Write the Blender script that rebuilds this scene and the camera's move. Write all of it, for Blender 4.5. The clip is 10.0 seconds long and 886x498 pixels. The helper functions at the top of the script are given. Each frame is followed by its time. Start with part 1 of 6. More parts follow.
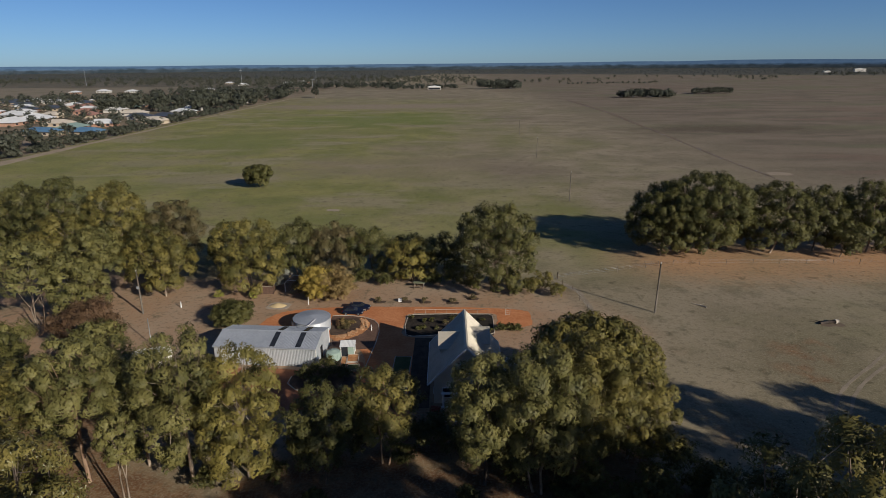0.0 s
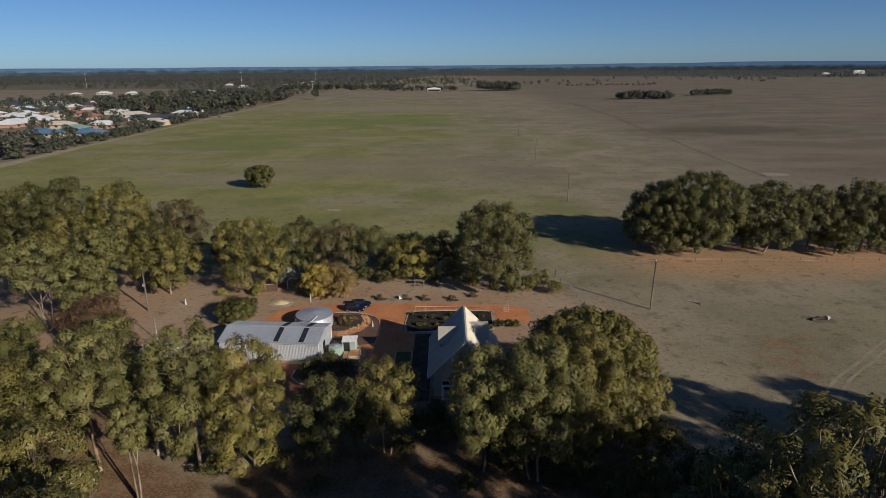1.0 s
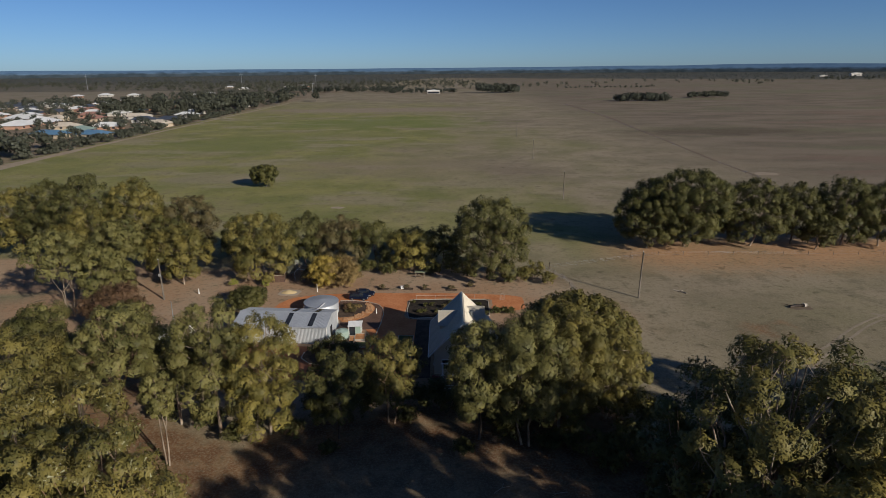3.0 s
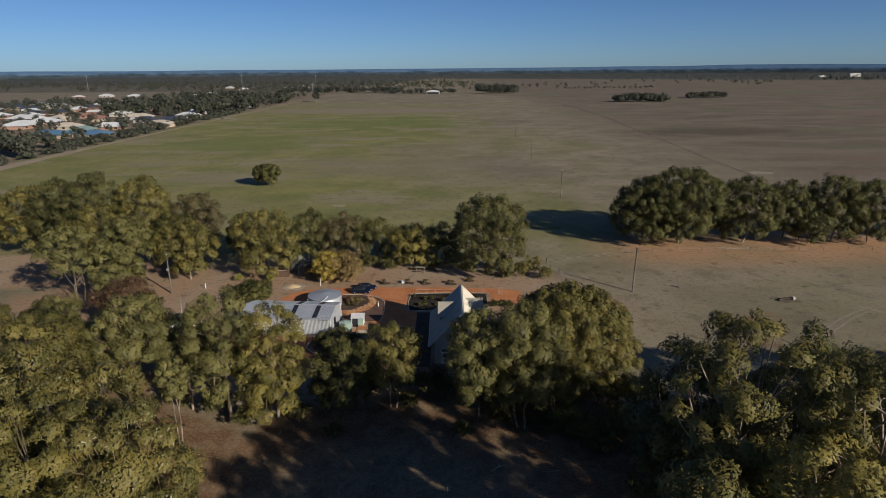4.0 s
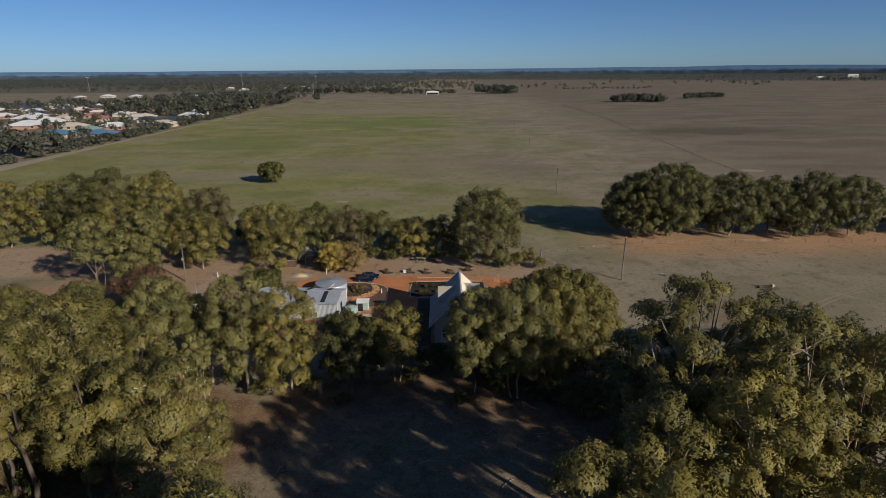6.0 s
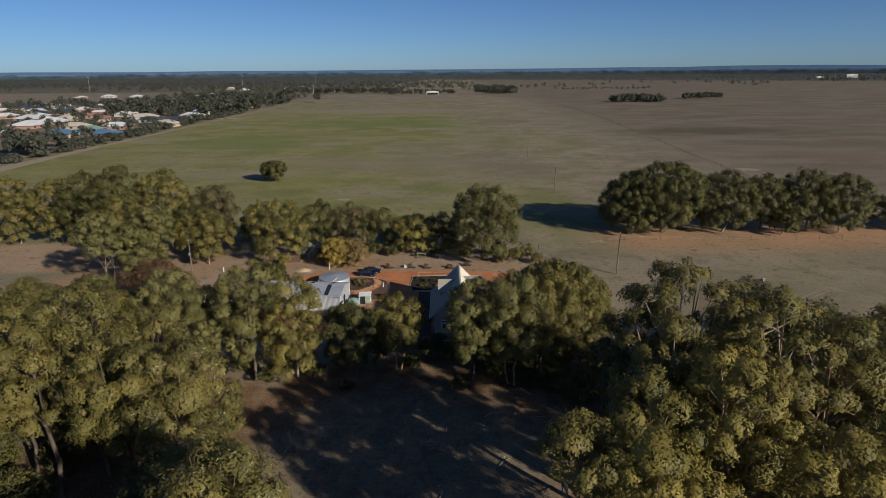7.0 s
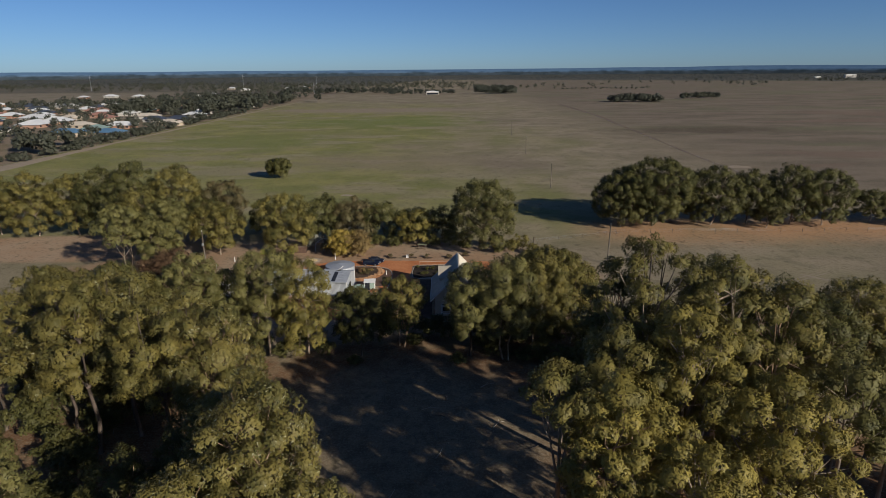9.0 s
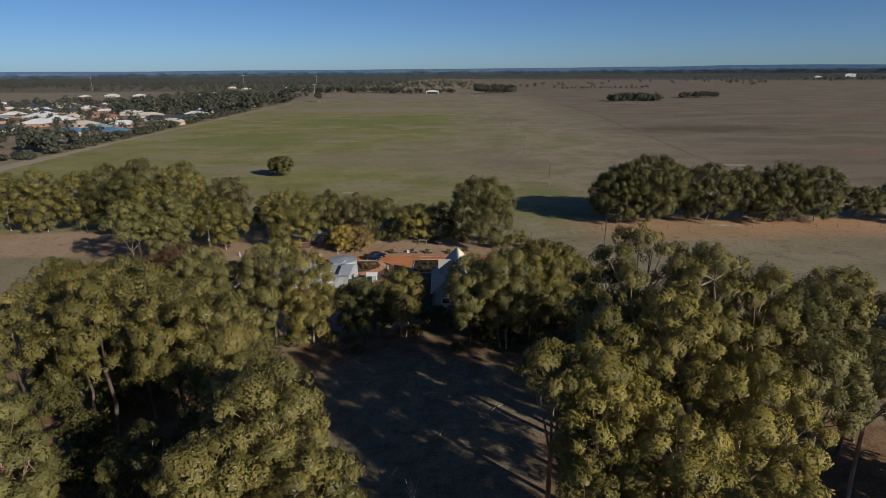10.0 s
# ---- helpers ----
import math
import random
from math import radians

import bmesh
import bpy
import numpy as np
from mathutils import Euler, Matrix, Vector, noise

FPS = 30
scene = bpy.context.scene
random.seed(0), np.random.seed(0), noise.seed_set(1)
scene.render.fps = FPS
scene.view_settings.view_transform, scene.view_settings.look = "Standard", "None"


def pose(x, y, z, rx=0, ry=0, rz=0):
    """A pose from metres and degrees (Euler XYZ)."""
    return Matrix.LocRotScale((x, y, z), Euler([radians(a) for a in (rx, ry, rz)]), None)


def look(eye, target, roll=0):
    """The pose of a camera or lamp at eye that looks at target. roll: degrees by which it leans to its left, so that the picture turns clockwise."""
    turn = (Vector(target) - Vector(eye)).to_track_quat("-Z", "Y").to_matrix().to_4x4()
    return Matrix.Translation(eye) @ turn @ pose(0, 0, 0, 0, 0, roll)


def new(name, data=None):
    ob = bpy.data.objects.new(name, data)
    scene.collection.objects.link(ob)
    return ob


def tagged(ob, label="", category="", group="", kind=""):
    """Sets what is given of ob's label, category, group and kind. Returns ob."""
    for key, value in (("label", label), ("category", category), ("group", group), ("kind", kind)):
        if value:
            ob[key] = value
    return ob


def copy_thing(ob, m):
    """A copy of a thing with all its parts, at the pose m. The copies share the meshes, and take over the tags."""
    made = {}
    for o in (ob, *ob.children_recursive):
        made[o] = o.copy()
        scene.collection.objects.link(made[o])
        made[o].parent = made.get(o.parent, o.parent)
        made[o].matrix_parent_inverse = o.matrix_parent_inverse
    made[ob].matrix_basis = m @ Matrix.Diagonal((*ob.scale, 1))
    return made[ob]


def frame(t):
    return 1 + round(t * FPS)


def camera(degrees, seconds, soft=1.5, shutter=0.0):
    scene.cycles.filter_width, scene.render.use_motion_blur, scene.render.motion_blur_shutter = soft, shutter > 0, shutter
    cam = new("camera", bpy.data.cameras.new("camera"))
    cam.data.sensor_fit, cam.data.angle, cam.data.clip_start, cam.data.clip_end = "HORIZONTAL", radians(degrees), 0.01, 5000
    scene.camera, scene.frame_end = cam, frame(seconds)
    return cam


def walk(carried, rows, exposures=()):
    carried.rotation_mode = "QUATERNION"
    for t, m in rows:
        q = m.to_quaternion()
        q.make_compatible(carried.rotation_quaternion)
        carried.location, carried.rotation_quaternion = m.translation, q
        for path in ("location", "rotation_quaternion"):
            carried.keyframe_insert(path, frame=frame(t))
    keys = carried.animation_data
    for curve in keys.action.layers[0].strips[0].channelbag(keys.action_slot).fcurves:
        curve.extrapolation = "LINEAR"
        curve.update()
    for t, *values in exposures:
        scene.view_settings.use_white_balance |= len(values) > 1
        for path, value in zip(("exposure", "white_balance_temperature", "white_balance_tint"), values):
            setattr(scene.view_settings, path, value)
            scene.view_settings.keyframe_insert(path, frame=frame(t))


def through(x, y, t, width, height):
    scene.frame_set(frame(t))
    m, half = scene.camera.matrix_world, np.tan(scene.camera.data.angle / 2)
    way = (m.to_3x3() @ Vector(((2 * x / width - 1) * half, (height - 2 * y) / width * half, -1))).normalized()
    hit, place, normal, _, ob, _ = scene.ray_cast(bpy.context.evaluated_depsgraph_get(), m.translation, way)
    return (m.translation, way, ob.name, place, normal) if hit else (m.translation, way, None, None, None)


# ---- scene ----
cam = camera(73.7, 10.0, soft=0.8)
PATH = [
    (0, pose(0.0, -1.19, 41.1, 72.631, 0.45, 0.270)),
    (0.5, pose(0.0, -2.13, 41.1, 72.721, 0.45, 0.254)),
    (1, pose(0.0, -3.36, 41.1, 72.799, 0.45, 0.238)),
    (1.5, pose(0.0, -4.80, 41.1, 72.866, 0.45, 0.222)),
    (2, pose(0.0, -6.37, 41.1, 72.921, 0.45, 0.206)),
    (2.5, pose(0.0, -8.03, 41.1, 72.968, 0.45, 0.190)),
    (3, pose(0.0, -9.74, 41.1, 73.005, 0.45, 0.174)),
    (3.5, pose(0.0, -11.48, 41.1, 73.036, 0.45, 0.158)),
    (4, pose(0.0, -13.22, 41.1, 73.060, 0.45, 0.144)),
    (4.5, pose(0.0, -14.96, 41.1, 73.081, 0.45, 0.130)),
    (5, pose(0.0, -16.69, 41.1, 73.097, 0.45, 0.117)),
    (5.5, pose(0.0, -18.42, 41.1, 73.111, 0.45, 0.104)),
    (6, pose(0.0, -20.16, 41.1, 73.124, 0.45, 0.093)),
    (6.5, pose(0.0, -21.91, 41.1, 73.134, 0.45, 0.084)),
    (7, pose(0.0, -23.67, 41.1, 73.143, 0.45, 0.075)),
    (7.5, pose(0.0, -25.45, 41.1, 73.151, 0.45, 0.069)),
    (8, pose(0.0, -27.24, 41.1, 73.155, 0.45, 0.064)),
    (8.5, pose(0.0, -29.05, 41.1, 73.154, 0.45, 0.061)),
    (9, pose(0.0, -30.85, 41.1, 73.146, 0.45, 0.059)),
    (9.5, pose(0.0, -32.63, 41.1, 73.129, 0.45, 0.060)),
    (10, pose(0.0, -34.34, 41.1, 73.097, 0.45, 0.064)),
]
walk(cam, PATH, [(0, 0.0, 5950, 10), (10, 0.0, 5950, 10)])

# ---------------------------------------------------------------- world and light
SUN_EL, SUN_AZ = 22.8, 134.5          # degrees; azimuth clockwise from +y (ahead)
world = bpy.data.worlds.new("world")
scene.world = world
world.use_nodes = True
wt = world.node_tree
sky = wt.nodes.new("ShaderNodeTexSky")
sky.sky_type, sky.sun_disc = 'NISHITA', False
sky.sun_elevation, sky.sun_rotation = radians(SUN_EL), radians(SUN_AZ)
sky.altitude, sky.air_density, sky.dust_density, sky.ozone_density = 40.0, 0.64, 0.25, 3.0
tint = wt.nodes.new("ShaderNodeMix")
tint.data_type, tint.blend_type = 'RGBA', 'MULTIPLY'
tint.inputs[0].default_value, tint.inputs[7].default_value = 1.0, (0.80, 0.96, 1.15, 1)
wt.links.new(sky.outputs[0], tint.inputs[6])
wt.links.new(tint.outputs[2], wt.nodes["Background"].inputs[0])
wt.nodes["Background"].inputs[1].default_value = 0.0555
sun_data = bpy.data.lights.new("sun", 'SUN')
sun_data.energy, sun_data.angle, sun_data.color = 4.85, radians(0.6), (1.0, 0.88, 0.70)
sun = new("sun", sun_data)
sun_dir = Vector((math.sin(radians(SUN_AZ)) * math.cos(radians(SUN_EL)), math.cos(radians(SUN_AZ)) * math.cos(radians(SUN_EL)), math.sin(radians(SUN_EL))))
sun.matrix_world = look(sun_dir * 300, (0, 0, 0))


# ---------------------------------------------------------------- materials
class Mat:
    """A small writer of node trees."""

    def __init__(self, name):
        self.m = bpy.data.materials.new(name)
        self.m.use_nodes = True
        self.t = self.m.node_tree
        self.bsdf = self.t.nodes["Principled BSDF"]

    def put(self, socket, v):
        if isinstance(v, bpy.types.NodeSocket):
            self.t.links.new(v, socket)
        elif isinstance(v, tuple) and len(v) == 3 and socket.type == 'RGBA':
            socket.default_value = (*v, 1)
        else:
            socket.default_value = v

    def math(self, op, a, b=0.0, c=0.0, clamp=False):
        n = self.t.nodes.new("ShaderNodeMath")
        n.operation, n.use_clamp = op, clamp
        for i, v in enumerate((a, b, c)):
            self.put(n.inputs[i], v)
        return n.outputs[0]

    def ramp(self, v, lo, hi, a=0.0, b=1.0):
        n = self.t.nodes.new("ShaderNodeMapRange")
        n.interpolation_type = 'SMOOTHSTEP'
        for i, w in enumerate((v, lo, hi, a, b)):
            self.put(n.inputs[i], w)
        return n.outputs[0]

    def mix(self, f, a, b, kind='MIX'):
        n = self.t.nodes.new("ShaderNodeMix")
        n.data_type, n.blend_type = 'RGBA', kind
        self.put(n.inputs[0], f), self.put(n.inputs[6], a), self.put(n.inputs[7], b)
        return n.outputs[2]

    def pos(self):
        return self.t.nodes.new("ShaderNodeNewGeometry").outputs["Position"]

    def obj(self):
        return self.t.nodes.new("ShaderNodeTexCoord").outputs["Object"]

    def island(self):
        return self.t.nodes.new("ShaderNodeNewGeometry").outputs["Random Per Island"]

    def rand(self):
        return self.t.nodes.new("ShaderNodeObjectInfo").outputs["Random"]

    def noise(self, vec, scale, detail=4.0, rough=0.55, stretch=None):
        if stretch:
            n = self.t.nodes.new("ShaderNodeMapping")
            n.inputs["Scale"].default_value = stretch
            self.put(n.inputs["Vector"], vec)
            vec = n.outputs[0]
        n = self.t.nodes.new("ShaderNodeTexNoise")
        self.put(n.inputs["Vector"], vec)
        n.inputs["Scale"].default_value, n.inputs["Detail"].default_value, n.inputs["Roughness"].default_value = scale, detail, rough
        return n.outputs["Fac"]

    def bump(self, height, dist, strength=1.0):
        n = self.t.nodes.new("ShaderNodeBump")
        n.inputs["Strength"].default_value, n.inputs["Distance"].default_value = strength, dist
        self.put(n.inputs["Height"], height)
        self.t.links.new(n.outputs[0], self.bsdf.inputs["Normal"])

    def done(self, color, rough=0.8, metal=0.0, spec=0.3):
        self.put(self.bsdf.inputs["Base Color"], color)
        self.put(self.bsdf.inputs["Roughness"], rough)
        self.put(self.bsdf.inputs["Metallic"], metal)
        self.put(self.bsdf.inputs["Specular IOR Level"], spec)
        return self.m


def plain(name, a, b, scale=1.0, rough=0.7, metal=0.0, bump=0.0, spec=0.3):
    """Two tones mixed by a broad and a fine noise."""
    m = Mat(name)
    p = m.obj()
    f = m.math('ADD', m.math('MULTIPLY', m.noise(p, scale, 5), 0.7), m.math('MULTIPLY', m.noise(p, scale * 9, 3), 0.5))
    c = m.mix(m.ramp(f, 0.4, 0.8), a, b)
    if bump:
        m.bump(m.noise(p, scale * 14, 4), bump)
    return m.done(c, rough, metal, spec)


def leaf_material(name, a, b, c=None, through=0.10):
    """Foliage: tone by leaf and by tree, part of the light passing through the blades."""
    m = Mat(name)
    r = m.island()
    p = m.obj()
    col = m.mix(m.ramp(m.math('ADD', m.math('MULTIPLY', m.noise(p, 0.35, 3), 1.1), m.math('MULTIPLY', r, 0.12)), 0.34, 0.86), a, b)
    if c:
        col = m.mix(m.ramp(r, 0.93, 0.99), col, c)
    col = m.mix(m.math('MULTIPLY', m.rand(), 0.35), col, m.mix(0.5, col, (0.10, 0.085, 0.03)))
    m.done(col, 0.55, 0.0, 0.22)
    tr = m.t.nodes.new("ShaderNodeBsdfTranslucent")
    m.put(tr.inputs[0], col)
    mx = m.t.nodes.new("ShaderNodeMixShader")
    mx.inputs[0].default_value = through
    m.t.links.new(m.bsdf.outputs[0], mx.inputs[1])
    m.t.links.new(tr.outputs[0], mx.inputs[2])
    m.t.links.new(mx.outputs[0], m.t.nodes["Material Output"].inputs[0])
    return m.m


LEAF = leaf_material("leaf_olive", (0.072, 0.071, 0.020), (0.245, 0.199, 0.052))
# dark green, deepened to stand for shade on understorey and wood-edge crowns
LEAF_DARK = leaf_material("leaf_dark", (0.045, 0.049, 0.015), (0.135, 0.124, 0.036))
LEAF_GOLD = leaf_material("leaf_gold", (0.089, 0.083, 0.021), (0.301, 0.244, 0.059))
# LEAF_GOLD brightened: sunlight put into the colour of near-wood crowns
LEAF_SUN = leaf_material("leaf_sun", (0.111, 0.098, 0.023), (0.346, 0.276, 0.063))
LEAF_GREY = leaf_material("leaf_grey", (0.072, 0.074, 0.024), (0.234, 0.209, 0.067))
LEAF_BLOSSOM = leaf_material("leaf_blossom", (0.075, 0.072, 0.020), (0.244, 0.198, 0.054), (0.34, 0.33, 0.20))
LEAF_BROWN = leaf_material("leaf_brown", (0.085, 0.075, 0.030), (0.150, 0.110, 0.050))
LEAF_RED = leaf_material("leaf_red", (0.095, 0.055, 0.030), (0.170, 0.095, 0.055))
LEAF_AUTUMN = leaf_material("leaf_autumn", (0.240, 0.175, 0.035), (0.430, 0.320, 0.070))
LEAF_RUST = leaf_material("leaf_rust", (0.210, 0.145, 0.055), (0.340, 0.240, 0.095))
LEAF_LIME = leaf_material("leaf_lime", (0.200, 0.210, 0.040), (0.330, 0.300, 0.060))
LEAF_WHITE = leaf_material("leaf_white", (0.120, 0.125, 0.090), (0.420, 0.410, 0.360))
# far foliage: distance haze greys and blues these leaf colours
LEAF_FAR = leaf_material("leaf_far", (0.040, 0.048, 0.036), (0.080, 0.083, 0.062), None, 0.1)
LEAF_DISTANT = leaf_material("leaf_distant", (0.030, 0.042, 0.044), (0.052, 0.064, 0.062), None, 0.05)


def bark_material(name, a, b):
    m = Mat(name)
    p = m.obj()
    c = m.mix(m.ramp(m.noise(p, 1.6, 6, 0.65, (1, 1, 0.25)), 0.38, 0.66), a, b)
    m.bump(m.noise(p, 9, 4, 0.6, (1, 1, 0.2)), 0.03)
    return m.done(c, 0.85)


BARK_PALE = bark_material("bark_pale", (0.165, 0.120, 0.085), (0.36, 0.29, 0.22))
BARK_TAN = bark_material("bark_tan", (0.20, 0.125, 0.08), (0.40, 0.28, 0.19))
BARK_DARK = bark_material("bark_dark", (0.065, 0.048, 0.036), (0.15, 0.115, 0.09))


def ground_material():
    m = Mat("paddock_ground")
    p = m.pos()
    s = m.t.nodes.new("ShaderNodeSeparateXYZ")
    m.put(s.inputs[0], p)
    x, y = s.outputs[0], s.outputs[1]
    broad, mid, small, fine = m.noise(p, 0.006, 6), m.noise(p, 0.045, 6, 0.6), m.noise(p, 0.35, 5, 0.65), m.noise(p, 3.5, 3, 0.7)
    streak = m.noise(p, 0.03, 5, 0.6, (0.65, 1.25, 1.0))
    long_ = m.noise(p, 0.009, 5, 0.6, (0.45, 1.6, 1.0))
    # dry pasture, two tones and worn pale patches
    dry = m.mix(m.ramp(mid, 0.35, 0.65), (0.196, 0.160, 0.106), (0.285, 0.232, 0.158))
    dry = m.mix(m.ramp(streak, 0.46, 0.68, 0.0, 0.65), dry, (0.190, 0.170, 0.092))
    dry = m.mix(m.ramp(m.noise(p, 0.12, 5, 0.7), 0.52, 0.64, 0.0, 0.55), dry, (0.120, 0.104, 0.066))
    dry = m.mix(m.ramp(broad, 0.52, 0.64, 0.0, 0.55), dry, (0.150, 0.112, 0.080))
    far_dry = m.math('MULTIPLY', m.ramp(x, 70.0, 180.0), m.ramp(y, 125.0, 190.0, 0.0, 0.9))
    dry = m.mix(far_dry, dry, m.mix(m.ramp(streak, 0.40, 0.60), (0.114, 0.090, 0.064), (0.186, 0.143, 0.108)))
    dry = m.mix(m.math('MULTIPLY', far_dry, m.ramp(long_, 0.50, 0.62, 0.0, 0.8)), dry, (0.128, 0.126, 0.066))
    dry = m.mix(m.math('MULTIPLY', far_dry, m.ramp(long_, 0.44, 0.36, 0.0, 0.7)), dry, (0.175, 0.112, 0.084))
    # green pasture
    grass = m.mix(m.ramp(mid, 0.3, 0.7), (0.150, 0.160, 0.040), (0.255, 0.236, 0.070))
    grass = m.mix(m.ramp(streak, 0.50, 0.64, 0.0, 0.9), grass, (0.270, 0.232, 0.135))
    grass = m.mix(m.ramp(m.noise(p, 0.022, 6, 0.68), 0.50, 0.62, 0.0, 0.55), grass, (0.215, 0.180, 0.098))
    grass = m.mix(m.ramp(m.noise(p, 0.16, 5, 0.7), 0.52, 0.66, 0.0, 0.5), grass, (0.110, 0.118, 0.036))
    wob = m.math('MULTIPLY', m.math('SUBTRACT', broad, 0.5), 420.0)
    wob2 = m.math('MULTIPLY', m.math('SUBTRACT', mid, 0.5), 130.0)
    gx = m.math('ADD', m.math('ADD', x, wob), wob2)
    green = m.math('MULTIPLY', m.ramp(gx, 85.0, -60.0), m.ramp(m.math('ADD', y, wob), 860.0, 520.0))
    green = m.math('MULTIPLY', green, m.ramp(y, 112.0, 140.0))
    near = m.math('MULTIPLY', m.ramp(m.math('ADD', y, wob2), 300.0, 150.0), m.ramp(gx, 85.0, 10.0))
    near = m.math('MULTIPLY', near, m.ramp(y, 100.0, 135.0, 0.12, 1.0))
    green = m.math('MAXIMUM', green, m.math('MULTIPLY', near, 0.85))
    col = m.mix(green, dry, grass)
    # a worn pale strip and a lush patch in the green
    for cx, cy, rx, ry, tone, most in ((-70.0, 620.0, 130.0, 45.0, (0.265, 0.205, 0.150), 0.85), (-55.0, 470.0, 95.0, 60.0, (0.130, 0.165, 0.030), 0.7), (-120.0, 330.0, 60.0, 45.0, (0.140, 0.165, 0.034), 0.6), (-30.0, 250.0, 60.0, 30.0, (0.235, 0.180, 0.125), 0.5), (-84.0, 222.0, 34.0, 13.0, (0.270, 0.222, 0.150), 0.6), (-130.0, 262.0, 30.0, 12.0, (0.275, 0.228, 0.150), 0.5), (-70.0, 380.0, 70.0, 24.0, (0.165, 0.172, 0.045), 0.5)):
        ax, ay = m.math('DIVIDE', m.math('SUBTRACT', x, cx), rx), m.math('DIVIDE', m.math('SUBTRACT', y, cy), ry)
        rr = m.math('SQRT', m.math('ADD', m.math('MULTIPLY', ax, ax), m.math('MULTIPLY', ay, ay)))
        rr = m.math('ADD', rr, m.math('MULTIPLY', m.math('SUBTRACT', m.math('ADD', mid, streak), 1.0), 1.5))
        col = m.mix(m.ramp(rr, 1.15, 0.45, 0.0, most), col, tone)
    # the strip of orange sand along the tree row
    band = m.math('MULTIPLY', m.ramp(m.math('ADD', y, m.math('MULTIPLY', small, 14.0)), 108.0, 126.0), m.ramp(y, 136.0, 126.0))
    band = m.math('MULTIPLY', band, m.ramp(x, 28.0, 52.0))
    col = m.mix(m.math('MULTIPLY', band, m.ramp(mid, 0.25, 0.6, 0.42, 0.9)), col, (0.45, 0.245, 0.120))
    # wet dark ground beside the farm track
    wx, wy = m.math('DIVIDE', m.math('SUBTRACT', x, 186.0), 80.0), m.math('DIVIDE', m.math('SUBTRACT', y, 384.0), 30.0)
    wet = m.math('SQRT', m.math('ADD', m.math('MULTIPLY', wx, wx), m.math('MULTIPLY', wy, wy)))
    wet = m.ramp(m.math('ADD', wet, m.math('MULTIPLY', m.math('SUBTRACT', mid, 0.5), 1.6)), 1.2, 0.3, 0.0, 0.75)
    col = m.mix(wet, col, (0.070, 0.048, 0.034))
    townland = m.ramp(m.math('ADD', x, m.math('MULTIPLY', small, 6.0)), -200.0, -206.0)
    col = m.mix(townland, col, m.mix(m.ramp(mid, 0.35, 0.6), (0.145, 0.120, 0.070), (0.240, 0.180, 0.125)))
    # floor of the far woods: canopy shade and distance painted as a dark tone
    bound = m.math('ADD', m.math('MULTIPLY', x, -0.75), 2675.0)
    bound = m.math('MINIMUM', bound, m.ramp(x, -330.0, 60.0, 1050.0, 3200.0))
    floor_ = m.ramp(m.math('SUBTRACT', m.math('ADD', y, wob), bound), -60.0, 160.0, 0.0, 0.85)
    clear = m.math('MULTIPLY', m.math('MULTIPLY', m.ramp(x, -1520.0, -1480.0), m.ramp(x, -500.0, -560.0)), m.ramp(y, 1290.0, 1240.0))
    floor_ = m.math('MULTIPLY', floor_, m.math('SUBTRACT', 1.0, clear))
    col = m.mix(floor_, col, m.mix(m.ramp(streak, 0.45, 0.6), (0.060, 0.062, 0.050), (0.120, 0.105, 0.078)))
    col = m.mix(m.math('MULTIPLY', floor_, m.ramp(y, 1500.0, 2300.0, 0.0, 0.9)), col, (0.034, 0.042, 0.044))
    col = m.mix(m.math('MULTIPLY', clear, m.ramp(y, 740.0, 800.0, 0.0, 0.8)), col, m.mix(m.ramp(streak, 0.4, 0.62), (0.235, 0.190, 0.140), (0.165, 0.150, 0.095)))
    # bare soil of the yard and of the wood's edges
    dx, dy = m.math('DIVIDE', m.math('ADD', x, 24.0), 56.0), m.math('DIVIDE', m.math('SUBTRACT', y, 83.0), 30.0)
    ring = m.math('SQRT', m.math('ADD', m.math('MULTIPLY', dx, dx), m.math('MULTIPLY', dy, dy)))
    yard = m.ramp(m.math('ADD', ring, m.math('MULTIPLY', m.math('SUBTRACT', mid, 0.5), 0.5)), 1.12, 0.88)
    ex, ey = m.math('DIVIDE', m.math('ADD', x, 92.0), 40.0), m.math('DIVIDE', m.math('SUBTRACT', y, 108.0), 12.0)
    ring2 = m.math('SQRT', m.math('ADD', m.math('MULTIPLY', ex, ex), m.math('MULTIPLY', ey, ey)))
    yard = m.math('MAXIMUM', yard, m.ramp(ring2, 1.1, 0.8))
    soil = m.mix(m.ramp(mid, 0.35, 0.65), (0.35, 0.210, 0.122), (0.38, 0.275, 0.185))
    soil = m.mix(m.ramp(small, 0.5, 0.75, 0.0, 0.6), soil, (0.30, 0.245, 0.165))
    col = m.mix(yard, col, soil)
    wood = m.math('MULTIPLY', m.ramp(m.math('ADD', y, wob2), 66.0, 48.0), m.ramp(m.math('ADD', x, wob2), 40.0, 26.0))
    wood = m.math('MAXIMUM', wood, m.ramp(m.math('ADD', y, m.math('MULTIPLY', wob2, 0.4)), 40.0, 28.0))
    litter = m.mix(m.ramp(small, 0.4, 0.65), (0.155, 0.078, 0.038), (0.25, 0.155, 0.082))
    qx, qy = m.math('DIVIDE', m.math('ADD', x, 5.0), 20.0), m.math('DIVIDE', m.math('SUBTRACT', y, 27.0), 21.0)
    glade = m.math('SQRT', m.math('ADD', m.math('MULTIPLY', qx, qx), m.math('MULTIPLY', qy, qy)))
    glade = m.ramp(m.math('ADD', glade, m.math('MULTIPLY', m.math('SUBTRACT', mid, 0.5), 0.8)), 1.1, 0.7)
    litter = m.mix(glade, litter, m.mix(m.ramp(small, 0.35, 0.65), (0.165, 0.122, 0.076), (0.270, 0.208, 0.132)))
